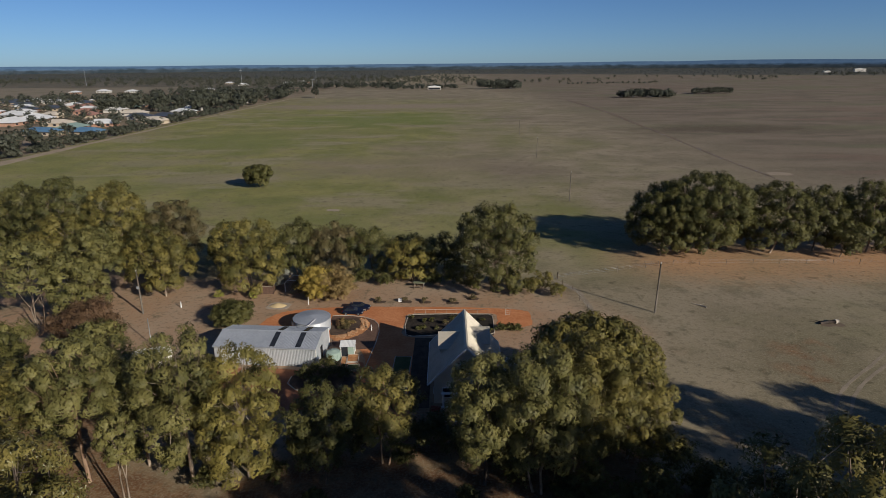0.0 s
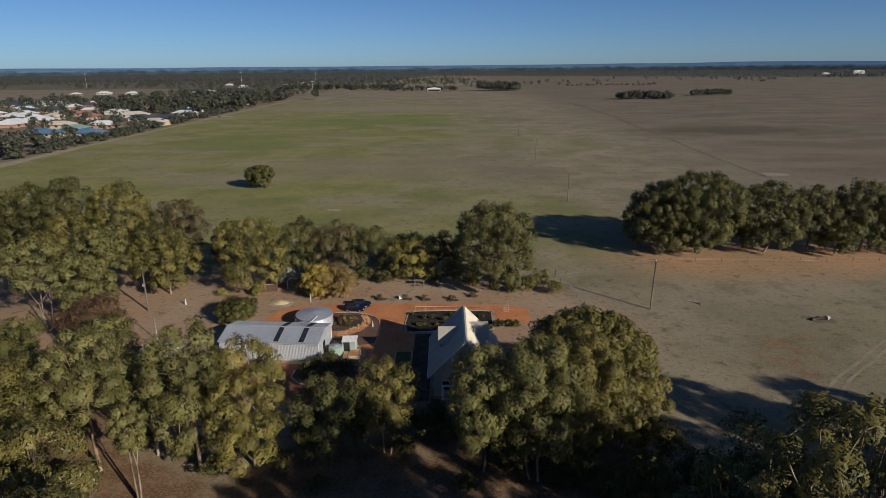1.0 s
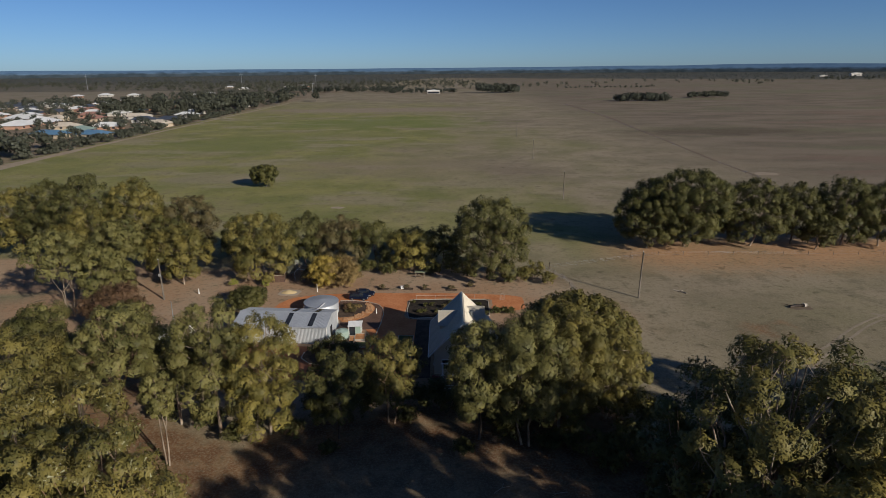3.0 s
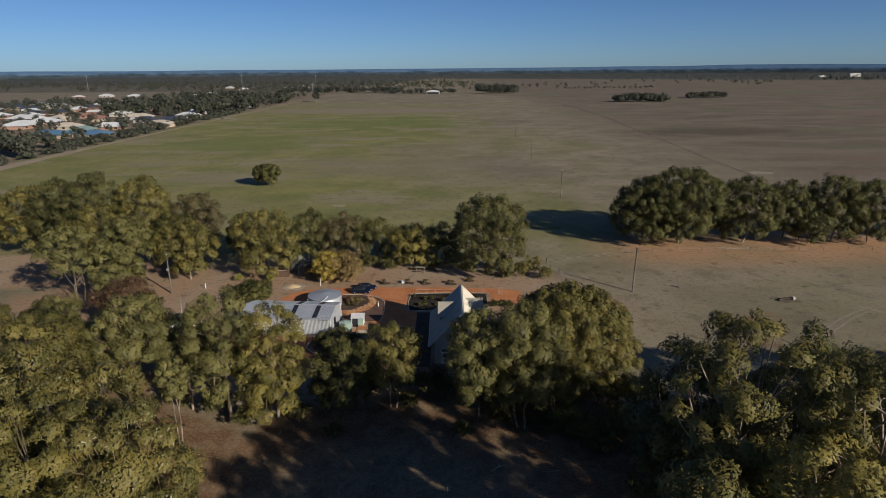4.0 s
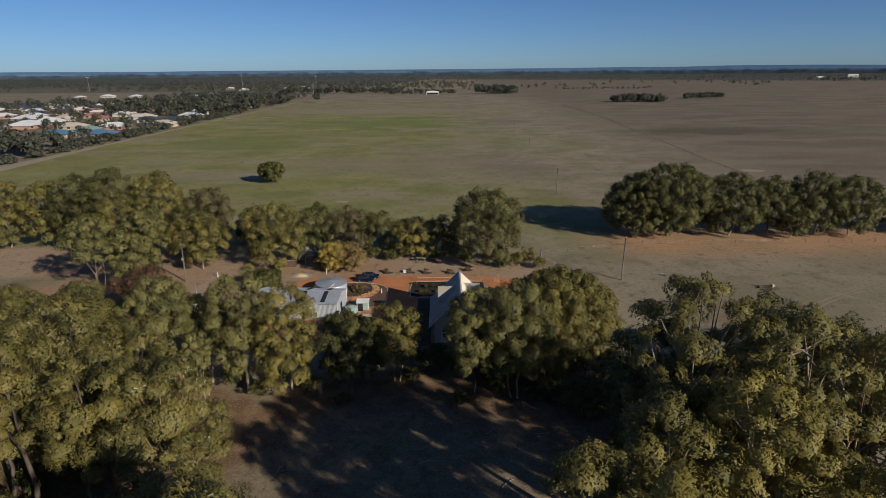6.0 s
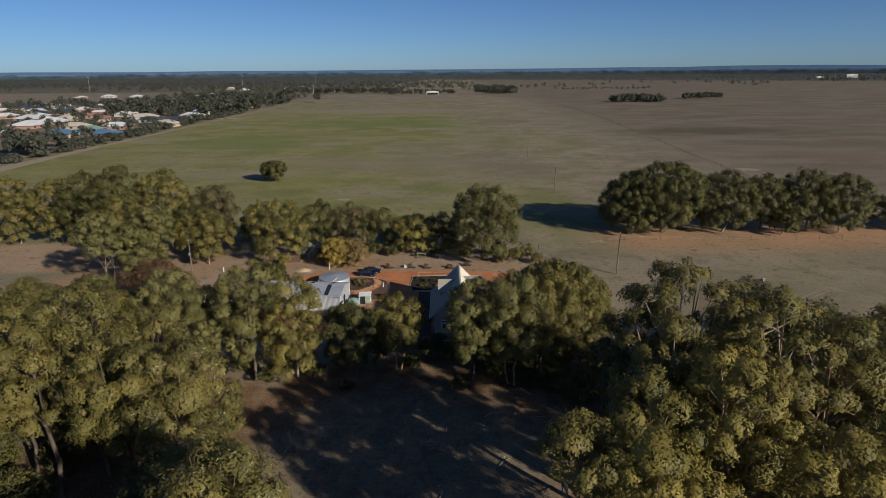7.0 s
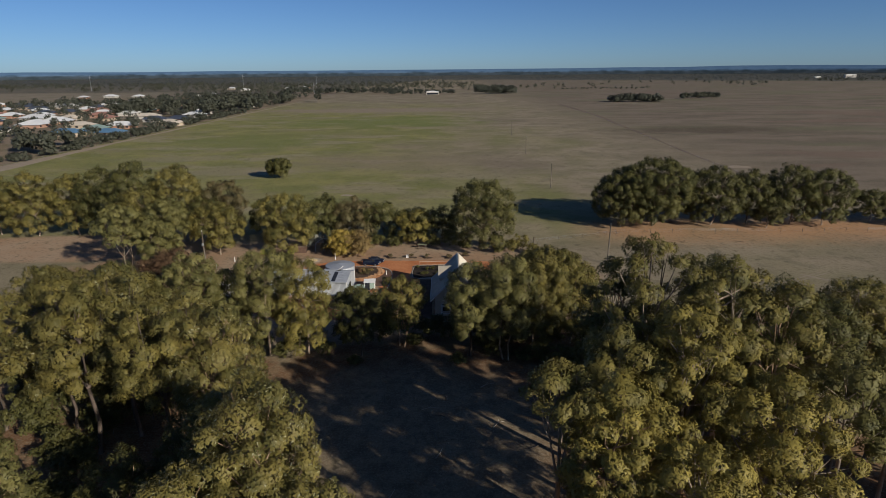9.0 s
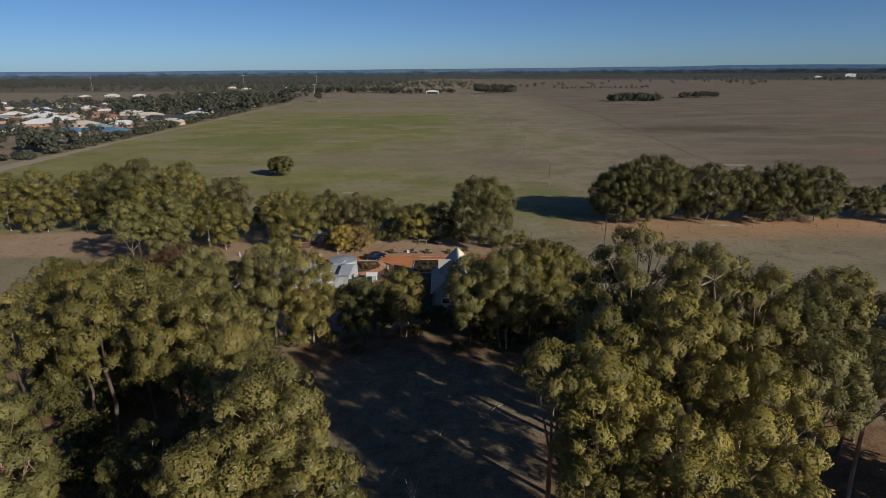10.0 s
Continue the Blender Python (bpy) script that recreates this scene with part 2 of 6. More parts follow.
    col = m.mix(wood, col, litter)
    col = m.mix(m.math('MULTIPLY', m.math('SUBTRACT', fine, 0.45), 2.0, 0.0, True), col, (0.36, 0.31, 0.22))
    col = m.mix(m.ramp(m.noise(p, 1.1, 4, 0.7), 0.50, 0.66, 0.0, 0.42), col, (0.105, 0.088, 0.055))
    tuft = m.ramp(small, 0.56, 0.70)
    col = m.mix(m.math('MULTIPLY', tuft, 0.62), col, (0.090, 0.076, 0.045))
    m.bump(m.math('ADD', m.math('MULTIPLY', small, 0.6), m.math('MULTIPLY', fine, 0.4)), 0.16, 0.8)
    return m.done(col, 0.95, 0.0, 0.1)


GROUND = ground_material()
ORANGE = plain("orange_gravel", (0.42, 0.155, 0.062), (0.55, 0.240, 0.105), 0.25, 0.95, 0, 0.03, 0.1)
REDDIRT = plain("red_dirt", (0.26, 0.105, 0.055), (0.36, 0.165, 0.085), 0.3, 0.95, 0, 0.03, 0.1)
GRAVEL = plain("brown_gravel", (0.105, 0.065, 0.048), (0.17, 0.105, 0.075), 0.6, 0.95, 0, 0.03, 0.1)
MULCH = plain("orange_mulch", (0.36, 0.155, 0.060), (0.56, 0.290, 0.135), 1.5, 0.95, 0, 0.05, 0.1)
SOIL = plain("garden_soil", (0.060, 0.042, 0.032), (0.12, 0.085, 0.060), 0.8, 0.95, 0, 0.04, 0.1)
BLACK_MULCH = plain("black_mulch", (0.020, 0.018, 0.015), (0.055, 0.044, 0.034), 0.9, 0.95, 0, 0.05, 0.1)
LAWN = plain("lawn", (0.075, 0.085, 0.034), (0.12, 0.12, 0.052), 0.6, 0.95, 0, 0.04, 0.1)
PALE_DIRT = plain("pale_dirt", (0.33, 0.27, 0.205), (0.42, 0.35, 0.27), 0.5, 0.95, 0, 0.03, 0.1)
DRY_VERGE = plain("dry_verge", (0.27, 0.215, 0.155), (0.36, 0.295, 0.220), 0.05, 0.95, 0, 0.03, 0.1)
TRACK_DUST = plain("track_dust", (0.225, 0.184, 0.132), (0.300, 0.248, 0.182), 0.4, 0.95, 0, 0.03, 0.1)
DARK_DIRT = plain("dark_dirt", (0.125, 0.095, 0.070), (0.19, 0.145, 0.105), 0.03, 0.95, 0, 0.03, 0.1)
KERB = plain("limestone_kerb", (0.36, 0.31, 0.25), (0.48, 0.42, 0.35), 2.0, 0.8, 0, 0.01)
ZINC = plain("zinc_sheet", (0.46, 0.48, 0.50), (0.58, 0.60, 0.62), 0.35, 0.42, 0.35, 0.0, 0.5)
ZINC_ROOF = plain("zinc_roof", (0.30, 0.32, 0.35), (0.38, 0.40, 0.44), 0.25, 0.5, 0.2, 0.0, 0.5)
SKYLIGHT = plain("skylight_sheet", (0.018, 0.020, 0.026), (0.035, 0.038, 0.045), 1.0, 0.25)
CREAM_ROOF = plain("cream_roof_sheet", (0.40, 0.36, 0.29), (0.50, 0.45, 0.36), 0.5, 0.48, 0.42, 0.0, 0.3)
CREAM_WALL = plain("cream_wall", (0.60, 0.52, 0.40), (0.68, 0.60, 0.47), 0.8, 0.8)
WHITE = plain("white_paint", (0.70, 0.69, 0.66), (0.80, 0.79, 0.76), 1.5, 0.5)
GLASS_DARK = plain("window_glass", (0.020, 0.024, 0.030), (0.030, 0.034, 0.042), 1.0, 0.08, 0, 0, 0.6)
GREEN_TANK = plain("green_tank", (0.26, 0.34, 0.29), (0.32, 0.40, 0.35), 1.0, 0.5)
TIMBER = plain("weathered_timber", (0.13, 0.10, 0.075), (0.24, 0.19, 0.145), 2.0, 0.85, 0, 0.01)
PALE_TIMBER = plain("pale_timber", (0.34, 0.29, 0.23), (0.48, 0.42, 0.35), 2.0, 0.85, 0, 0.01)
RUST = plain("rusty_mesh", (0.075, 0.045, 0.034), (0.14, 0.085, 0.06), 3.0, 0.8)
CAR_PAINT = plain("dark_blue_paint", (0.006, 0.010, 0.028), (0.009, 0.015, 0.038), 0.6, 0.34, 0.1, 0, 0.5)
RUBBER = plain("rubber", (0.018, 0.018, 0.018), (0.03, 0.03, 0.03), 3.0, 0.8)
ALLOY = plain("alloy", (0.45, 0.45, 0.46), (0.55, 0.55, 0.56), 3.0, 0.35, 0.8)
LAMP_RED = plain("tail_lamp_red", (0.30, 0.02, 0.015), (0.36, 0.03, 0.02), 3.0, 0.3)
LAMP_CLEAR = plain("head_lamp_clear", (0.60, 0.60, 0.60), (0.70, 0.70, 0.70), 3.0, 0.2)
POLE_WOOD = plain("pole_wood", (0.10, 0.085, 0.068), (0.19, 0.16, 0.125), 1.5, 0.85, 0, 0.01)
STEEL = plain("galvanised_steel", (0.42, 0.43, 0.44), (0.52, 0.53, 0.54), 2.0, 0.45, 0.5)
STONE = plain("garden_stone", (0.36, 0.19, 0.09), (0.52, 0.32, 0.17), 1.0, 0.9, 0, 0.03)
CHAR = plain("charred_log", (0.025, 0.022, 0.020), (0.09, 0.065, 0.05), 2.0, 0.9, 0, 0.02)


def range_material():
    """Forested hills: dark canopy below, blue distance haze painted into the slopes above."""
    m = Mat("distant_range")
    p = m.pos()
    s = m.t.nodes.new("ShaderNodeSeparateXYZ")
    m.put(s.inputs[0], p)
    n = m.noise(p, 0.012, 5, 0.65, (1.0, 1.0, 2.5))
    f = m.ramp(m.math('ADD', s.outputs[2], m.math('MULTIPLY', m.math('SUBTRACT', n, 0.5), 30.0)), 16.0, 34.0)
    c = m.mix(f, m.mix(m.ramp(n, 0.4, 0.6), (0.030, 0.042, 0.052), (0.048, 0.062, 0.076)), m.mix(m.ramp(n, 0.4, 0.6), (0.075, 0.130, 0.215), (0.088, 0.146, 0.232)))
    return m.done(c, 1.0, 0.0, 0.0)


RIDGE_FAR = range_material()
ROOFS = {
    "w": plain("roof_white", (0.62, 0.61, 0.59), (0.74, 0.73, 0.71), 0.2, 0.5),
    "d": plain("roof_slate", (0.045, 0.055, 0.075), (0.075, 0.085, 0.105), 0.2, 0.5),
    "t": plain("roof_terracotta", (0.27, 0.135, 0.10), (0.36, 0.20, 0.15), 0.2, 0.7),
    "b": plain("roof_blue", (0.085, 0.17, 0.27), (0.12, 0.22, 0.33), 0.2, 0.5),
    "g": plain("roof_green", (0.22, 0.30, 0.26), (0.28, 0.36, 0.31), 0.2, 0.5),
    "c": plain("roof_cream", (0.52, 0.45, 0.35), (0.62, 0.54, 0.43), 0.2, 0.5),
}
TOWN_WALLS = [plain("town_wall_cream", (0.44, 0.36, 0.26), (0.53, 0.44, 0.33), 0.3, 0.85),
              plain("town_wall_brick", (0.34, 0.19, 0.13), (0.44, 0.27, 0.19), 0.3, 0.85),
              plain("town_wall_white", (0.46, 0.43, 0.38), (0.55, 0.51, 0.46), 0.3, 0.85)]


# ---------------------------------------------------------------- mesh helpers
def mesh_object(name, bm, material, parent=None, label=""):
    me = bpy.data.meshes.new(name)
    bm.to_mesh(me)
    bm.free()
    me.materials.append(material)
    ob = new(name, me)
    if parent:
        ob.parent = parent
    if label:
        ob["label"] = label
    return ob


def part(name, bm, material, parent, label=""):
    return mesh_object(name, bm, material, parent, label)


def thing(name, x, y, z, rz, label, category, group=""):
    ob = new(name)
    ob.matrix_basis = pose(x, y, z, 0, 0, rz)
    return tagged(ob, label, category, group)


def box(bm, x0, x1, y0, y1, z0, z1, bevel=0.0):
    vs = bmesh.ops.create_cube(bm, size=1)["verts"]
    for v in vs:
        v.co = Vector(((x0 + x1) / 2 + v.co.x * (x1 - x0), (y0 + y1) / 2 + v.co.y * (y1 - y0), (z0 + z1) / 2 + v.co.z * (z1 - z0)))
    if bevel:
        es = list({e for v in vs for e in v.link_edges})
        bmesh.ops.bevel(bm, geom=es, offset=bevel, segments=2, affect='EDGES', profile=0.6)
    return vs


def boxed(*dims, bevel=0.0):
    bm = bmesh.new()
    box(bm, *dims, bevel=bevel)
    return bm


def tube(bm, pts, radii, sides=6):
    """A tapered pipe through the points."""
    pts = [Vector(p) for p in pts]
    rings = []
    for i, p in enumerate(pts):
        d = (pts[min(i + 1, len(pts) - 1)] - pts[max(i - 1, 0)]).normalized()
        a = d.cross(Vector((0.31, 0.95, 0.05))).normalized()
        b = d.cross(a)
        r = radii[i] if isinstance(radii, (list, tuple)) else radii
        rings.append([bm.verts.new(p + (a * math.cos(k * math.tau / sides) + b * math.sin(k * math.tau / sides)) * r) for k in range(sides)])
    for q, w in zip(rings, rings[1:]):
        for k in range(sides):
            f = bm.faces.new((q[k], w[k], w[(k + 1) % sides], q[(k + 1) % sides]))
            f.smooth = True
    bm.faces.new(rings[0][::-1]), bm.faces.new(rings[-1])


def piped(pts, radii, sides=8):
    bm = bmesh.new()
    tube(bm, pts, radii, sides)
    return bm


def prism(bm, outline, y0, y1):
    """An outline in x and z, drawn out along y."""
    a = [bm.verts.new((x, y0, z)) for x, z in outline]
    b = [bm.verts.new((x, y1, z)) for x, z in outline]
    n = len(outline)
    for k in range(n):
        bm.faces.new((a[k], a[(k + 1) % n], b[(k + 1) % n], b[k]))
    bm.faces.new(a), bm.faces.new(b[::-1])
    bmesh.ops.recalc_face_normals(bm, faces=bm.faces)


def ribbed(bm, o, u, v, pitch=0.2, depth=0.035):
    """Ribbed sheet metal: from o along u, ribs running along v, with a thin back."""
    o, u, v = Vector(o), Vector(u), Vector(v)
    n = u.cross(v).normalized()
    count = max(2, int(u.length / pitch))
    prof = []
    for k in range(count):
        for f, h in ((0.0, 0.0), (0.55, 0.0), (0.68, 1.0), (0.87, 1.0)):
            prof.append(o + u * ((k + f) / count) + n * (h * depth))
    prof.append(o + u)
    low = [bm.verts.new(p) for p in prof]
    top = [bm.verts.new(p + v) for p in prof]
    for k in range(len(prof) - 1):
        bm.faces.new((low[k], low[k + 1], top[k + 1], top[k]))
    back = [bm.verts.new(p - n * 0.02) for p in (o, o + u, o + u + v, o + v)]
    bm.faces.new(back[::-1])


def sheet(name, pts, z, material, label, category, wobble=0.0, seed=1, sharp=False):
    """A flat patch of ground with a softened, slightly uneven outline."""
    rng = random.Random(seed)
    out = list(pts) if sharp else []
    n = len(pts)
    for i in range(0 if sharp else n):
        p0, p1, p2, p3 = (Vector((*pts[(i + k) % n], 0)) for k in (-1, 0, 1, 2))
        for s in range(5):
            f = s / 5
            q = 0.5 * ((2 * p1) + (p2 - p0) * f + (2 * p0 - 5 * p1 + 4 * p2 - p3) * f * f + (3 * p1 - p0 - 3 * p2 + p3) * f ** 3)
            out.append((q.x + rng.uniform(-wobble, wobble), q.y + rng.uniform(-wobble, wobble)))
    bm = bmesh.new()
    low = [bm.verts.new((x, y, -0.02)) for x, y in out]
    top = [bm.verts.new((x, y, z)) for x, y in out]
    f = bm.faces.new(top)
    if f.normal.z < 0 or sum(a[0] * b[1] - b[0] * a[1] for a, b in zip(out, out[1:] + out[:1])) < 0:
        f.normal_flip()
    for k in range(len(out)):
        j = (k + 1) % len(out)
        bm.faces.new((low[k], low[j], top[j], top[k]))
    return tagged(mesh_object(name, bm, material), label, category, kind="structure"), out


def kerb_line(name, pts, label, closed=False, w=0.13, h=0.12):
    bm = bmesh.new()
    q = [Vector((*p, 0)) for p in pts]
    n = len(q)
    left, right = [], []
    for i in range(n):
        a = q[(i - 1) % n] if closed or i else q[i]
        b = q[(i + 1) % n] if closed or i < n - 1 else q[i]
        d = (b - a).normalized()
        s = Vector((-d.y, d.x, 0)) * w / 2
        left.append((bm.verts.new(q[i] + s), bm.verts.new(q[i] + s * 0.85 + Vector((0, 0, h)))))
        right.append((bm.verts.new(q[i] - s), bm.verts.new(q[i] - s * 0.85 + Vector((0, 0, h)))))
    for i in range(n if closed else n - 1):
        j = (i + 1) % n
        bm.faces.new((left[i][0], left[j][0], left[j][1], left[i][1]))
        bm.faces.new((right[i][0], right[i][1], right[j][1], right[j][0]))
        bm.faces.new((left[i][1], left[j][1], right[j][1], right[i][1]))
    bmesh.ops.recalc_face_normals(bm, faces=bm.faces)
    return tagged(mesh_object(name, bm, KERB), label, "kerb", kind="structure")


# ---------------------------------------------------------------- foliage
def leaf_object(name, pos, nrm, length, width, rng, material, parent=None, droop=0.4, spread=0.32):
    """Narrow pointed blades at pos as one mesh. They lie loosely along the clump's surface nrm and take its soft shading."""
    n = len(pos)
    nrm = nrm / (np.linalg.norm(nrm, axis=1)[:, None] + 1e-9)
    face = nrm + rng.normal(0, spread, (n, 3))
    face /= np.linalg.norm(face, axis=1)[:, None] + 1e-9
    d = np.cross(face, rng.normal(0, 1, (n, 3)))
    d /= np.linalg.norm(d, axis=1)[:, None] + 1e-9
    d[:, 2] -= droop * (0.3 + 0.7 * rng.random(n))
    d /= np.linalg.norm(d, axis=1)[:, None] + 1e-9
    b = np.cross(face, d)
    b /= np.linalg.norm(b, axis=1)[:, None] + 1e-9
    k = (0.65 + 0.7 * rng.random(n))[:, None]
    L, W = length * k * 0.5, width * k * 0.5
    v = np.empty((n, 3, 3), np.float32)
    v[:, 0], v[:, 1], v[:, 2] = pos - d * L - b * W, pos + d * L, pos - d * L + b * W
    soft = 0.90 * nrm + 0.24 * face
    soft /= np.linalg.norm(soft, axis=1)[:, None] + 1e-9
    me = bpy.data.meshes.new(name)
    me.vertices.add(n * 3), me.loops.add(n * 3), me.polygons.add(n)
    me.vertices.foreach_set("co", v.ravel())
    me.loops.foreach_set("vertex_index", np.arange(n * 3, dtype=np.int32))
    me.polygons.foreach_set("loop_start", np.arange(0, n * 3, 3, dtype=np.int32))
    me.polygons.foreach_set("loop_total", np.full(n, 3, np.int32))
    me.update(calc_edges=True)
    me.attributes.new("custom_normal", 'FLOAT_VECTOR', 'POINT').data.foreach_set("vector", np.repeat(soft, 3, axis=0).astype(np.float32).ravel())
    me.materials.append(material)
    ob = new(name, me)
    if parent:
        ob.parent = parent
    return ob


def unit(rng, n):
    u = rng.normal(0, 1, (n, 3))
    return u / np.linalg.norm(u, axis=1)[:, None]


def clump_leaves(rng, centres, radii, per_area, fuzz=0.25, sprays=13):
    """Positions and facing of the leaves of dome-shaped tufts, each made of smaller sprays."""
    P, N = [], []
    for c, r in zip(centres, radii):
        k = max(9, int(sprays * r))
        s = unit(rng, k)
        s[:, 2] = np.abs(s[:, 2]) * 1.1 - 0.42 * rng.random(k)
        sub = s * (r * (0.66 + 0.40 * rng.random(k)))[:, None] * (1, 1, 0.8)
        m = max(12, int(per_area * r * r))
        pick = rng.integers(0, k, m)
        off = rng.normal(0, fuzz * r, (m, 3)) * (1, 1, 0.8)
        q = sub[pick] + off
        P.append(c + q)
        N.append(0.8 * s[pick] + 0.3 * off / (fuzz * r) + np.array((0, 0, 0.3)))
    return np.concatenate(P), np.concatenate(N)


def tufts_of(rng, lobes, lobe_r, per_lobe, size=0.55):
    """Smaller tufts over the outside of each lobe of a crown."""
    C, R = [], []
    for c, r in zip(lobes, lobe_r):
        u = unit(rng, per_lobe * 6)
        keep = []
        for d in u:
            if d[2] > (-0.25 if per_lobe < 5 else -0.55) and len(keep) < per_lobe and all(np.dot(d, q) < (0.45 if per_lobe < 5 else 0.75) for q in keep):
                keep.append(d)
        for d in keep:
            C.append(c + d * r * (0.62 + 0.3 * rng.random()) * np.array((1, 1, 0.85)))
            R.append(r * size * (0.8 + 0.4 * rng.random()))
    return np.array(C), np.array(R)


def bough_lobes(rng, h, r, base, size, gap, bare=0.55, inner=0.12):
    """Centres and radii of the rounded boughs of a gum's crown, most of them on its uneven shell, with gaps between."""
    zc, rz = h * (1 + base) / 2, h * (1 - base) / 2
    knots = unit(rng, 6)
    out, rad = np.empty((0, 3)), np.empty(0)
    for attempt in range(900):
        z, a = rng.uniform(-0.95, 1), rng.uniform(0, math.tau)
        if z < 0 and rng.random() < bare * min(1.0, -1.8 * z):
            continue
        f = rng.uniform(0.3, 0.65) if rng.random() < inner else rng.uniform(0.86, 1.0)
        prof = math.sqrt(1 - z * z) if z > 0 else 1 - 0.42 * z * z
        u = np.array((math.cos(a) * prof, math.sin(a) * prof, z))
        u /= np.linalg.norm(u)
        bulge = 0.76 + 0.36 * max(float(np.max(knots @ u)), 0) ** 2
        R = size * (0.55 + 0.75 * rng.random() ** 1.3)
        side = f * prof * bulge * max(r - R * 0.75, 0.3)
        c = np.array((math.cos(a) * side, math.sin(a) * side, zc + z * f * (0.74 + 0.26 * bulge) * max(rz - R * 0.8, 0.3)))
        if len(out) and np.min(np.linalg.norm(out - c, axis=1) / (rad + R)) < gap:
            continue
        out, rad = np.vstack([out, c]), np.append(rad, R)
    return out, rad


def puffs_of(rng, lobes, lobe_r, axis, count, size):
    """The leafy puffs over the outer side of each bough: centre, radius, the way it faces."""
    C, R, A = [], [], []
    for c, r, ax in zip(lobes, lobe_r, axis):
        keep = []
        tall = 0.70 + 0.30 * rng.random()
        for u in unit(rng, count * 8):
            if u @ ax > -0.25 and all(u @ q < 0.62 for q in keep):
                keep.append(u)
                C.append(c + u * r * (0.50 + 0.42 * rng.random()) * (1, 1, tall))
                R.append(r * size * (0.7 + 0.6 * rng.random()))
                A.append(u + 0.6 * ax)
            if len(keep) == count:
                break
    A = np.array(A)
    return np.array(C), np.array(R), A / np.linalg.norm(A, axis=1)[:, None]


def spray_leaves(rng, puffs, puff_r, axis, cover, fuzz=0.10):
    """Leaves of the puffs in small hanging sprays, open below."""
    P, N = [], []
    for c, r, ax in zip(puffs, puff_r, axis):
        u = unit(rng, max(14, int(cover * r * r)))
        side = u @ ax
        u, side = u[side > -0.45], side[side > -0.45]
        knob = np.clip(np.max(u @ unit(rng, 9).T, axis=1), 0, 1) ** 5
        n = len(u)
        q = u * (r * (0.68 + 0.34 * knob + fuzz * rng.normal(0, 1, n)))[:, None]
        q[:, 2] -= r * 0.75 * (rng.random(n) ** 2) * np.clip(0.35 - side, 0, 1)
        P.append(c + q)
        N.append(0.62 * u + 0.62 * ax + np.array((0, 0, 0.12)))
    return np.concatenate(P), np.concatenate(N)


def crown_centres(rng, h, r, base, rc, count, top_heavy=0.25, gap=0.8):
    zc, rz = h * (1 + base) / 2, h * (1 - base) / 2
    lobes = unit(rng, 6)
    out, rad = [], []
    for attempt in range(count * 40):
        z = rng.uniform(-1, 1)
        if z < -0.3 and rng.random() < top_heavy:
            continue
        a, f = rng.uniform(0, math.tau), rng.random() ** 0.36
        prof = math.sqrt(1 - z * z) if z > 0 else 1 - 0.42 * z * z
        u = np.array((math.cos(a) * prof, math.sin(a) * prof, z))
        u /= np.linalg.norm(u)
        bulge = 0.84 + 0.24 * max(float(np.max(lobes @ u)), 0) ** 3 + 0.05 * rng.normal()
        rr = rc * (0.72 + 0.6 * rng.random())
        side = f * prof * bulge * (r - rr * 0.7)
        c = np.array((math.cos(a) * side, math.sin(a) * side, zc + z * (rz - rr * 0.8)))
        if out and np.min(np.linalg.norm((np.array(out) - c) * (1, 1, 1.15), axis=1)) < rc * gap:
            continue
        out.append(c), rad.append(rr)
        if len(out) >= count:
            break
    return np.array(out), np.array(rad)


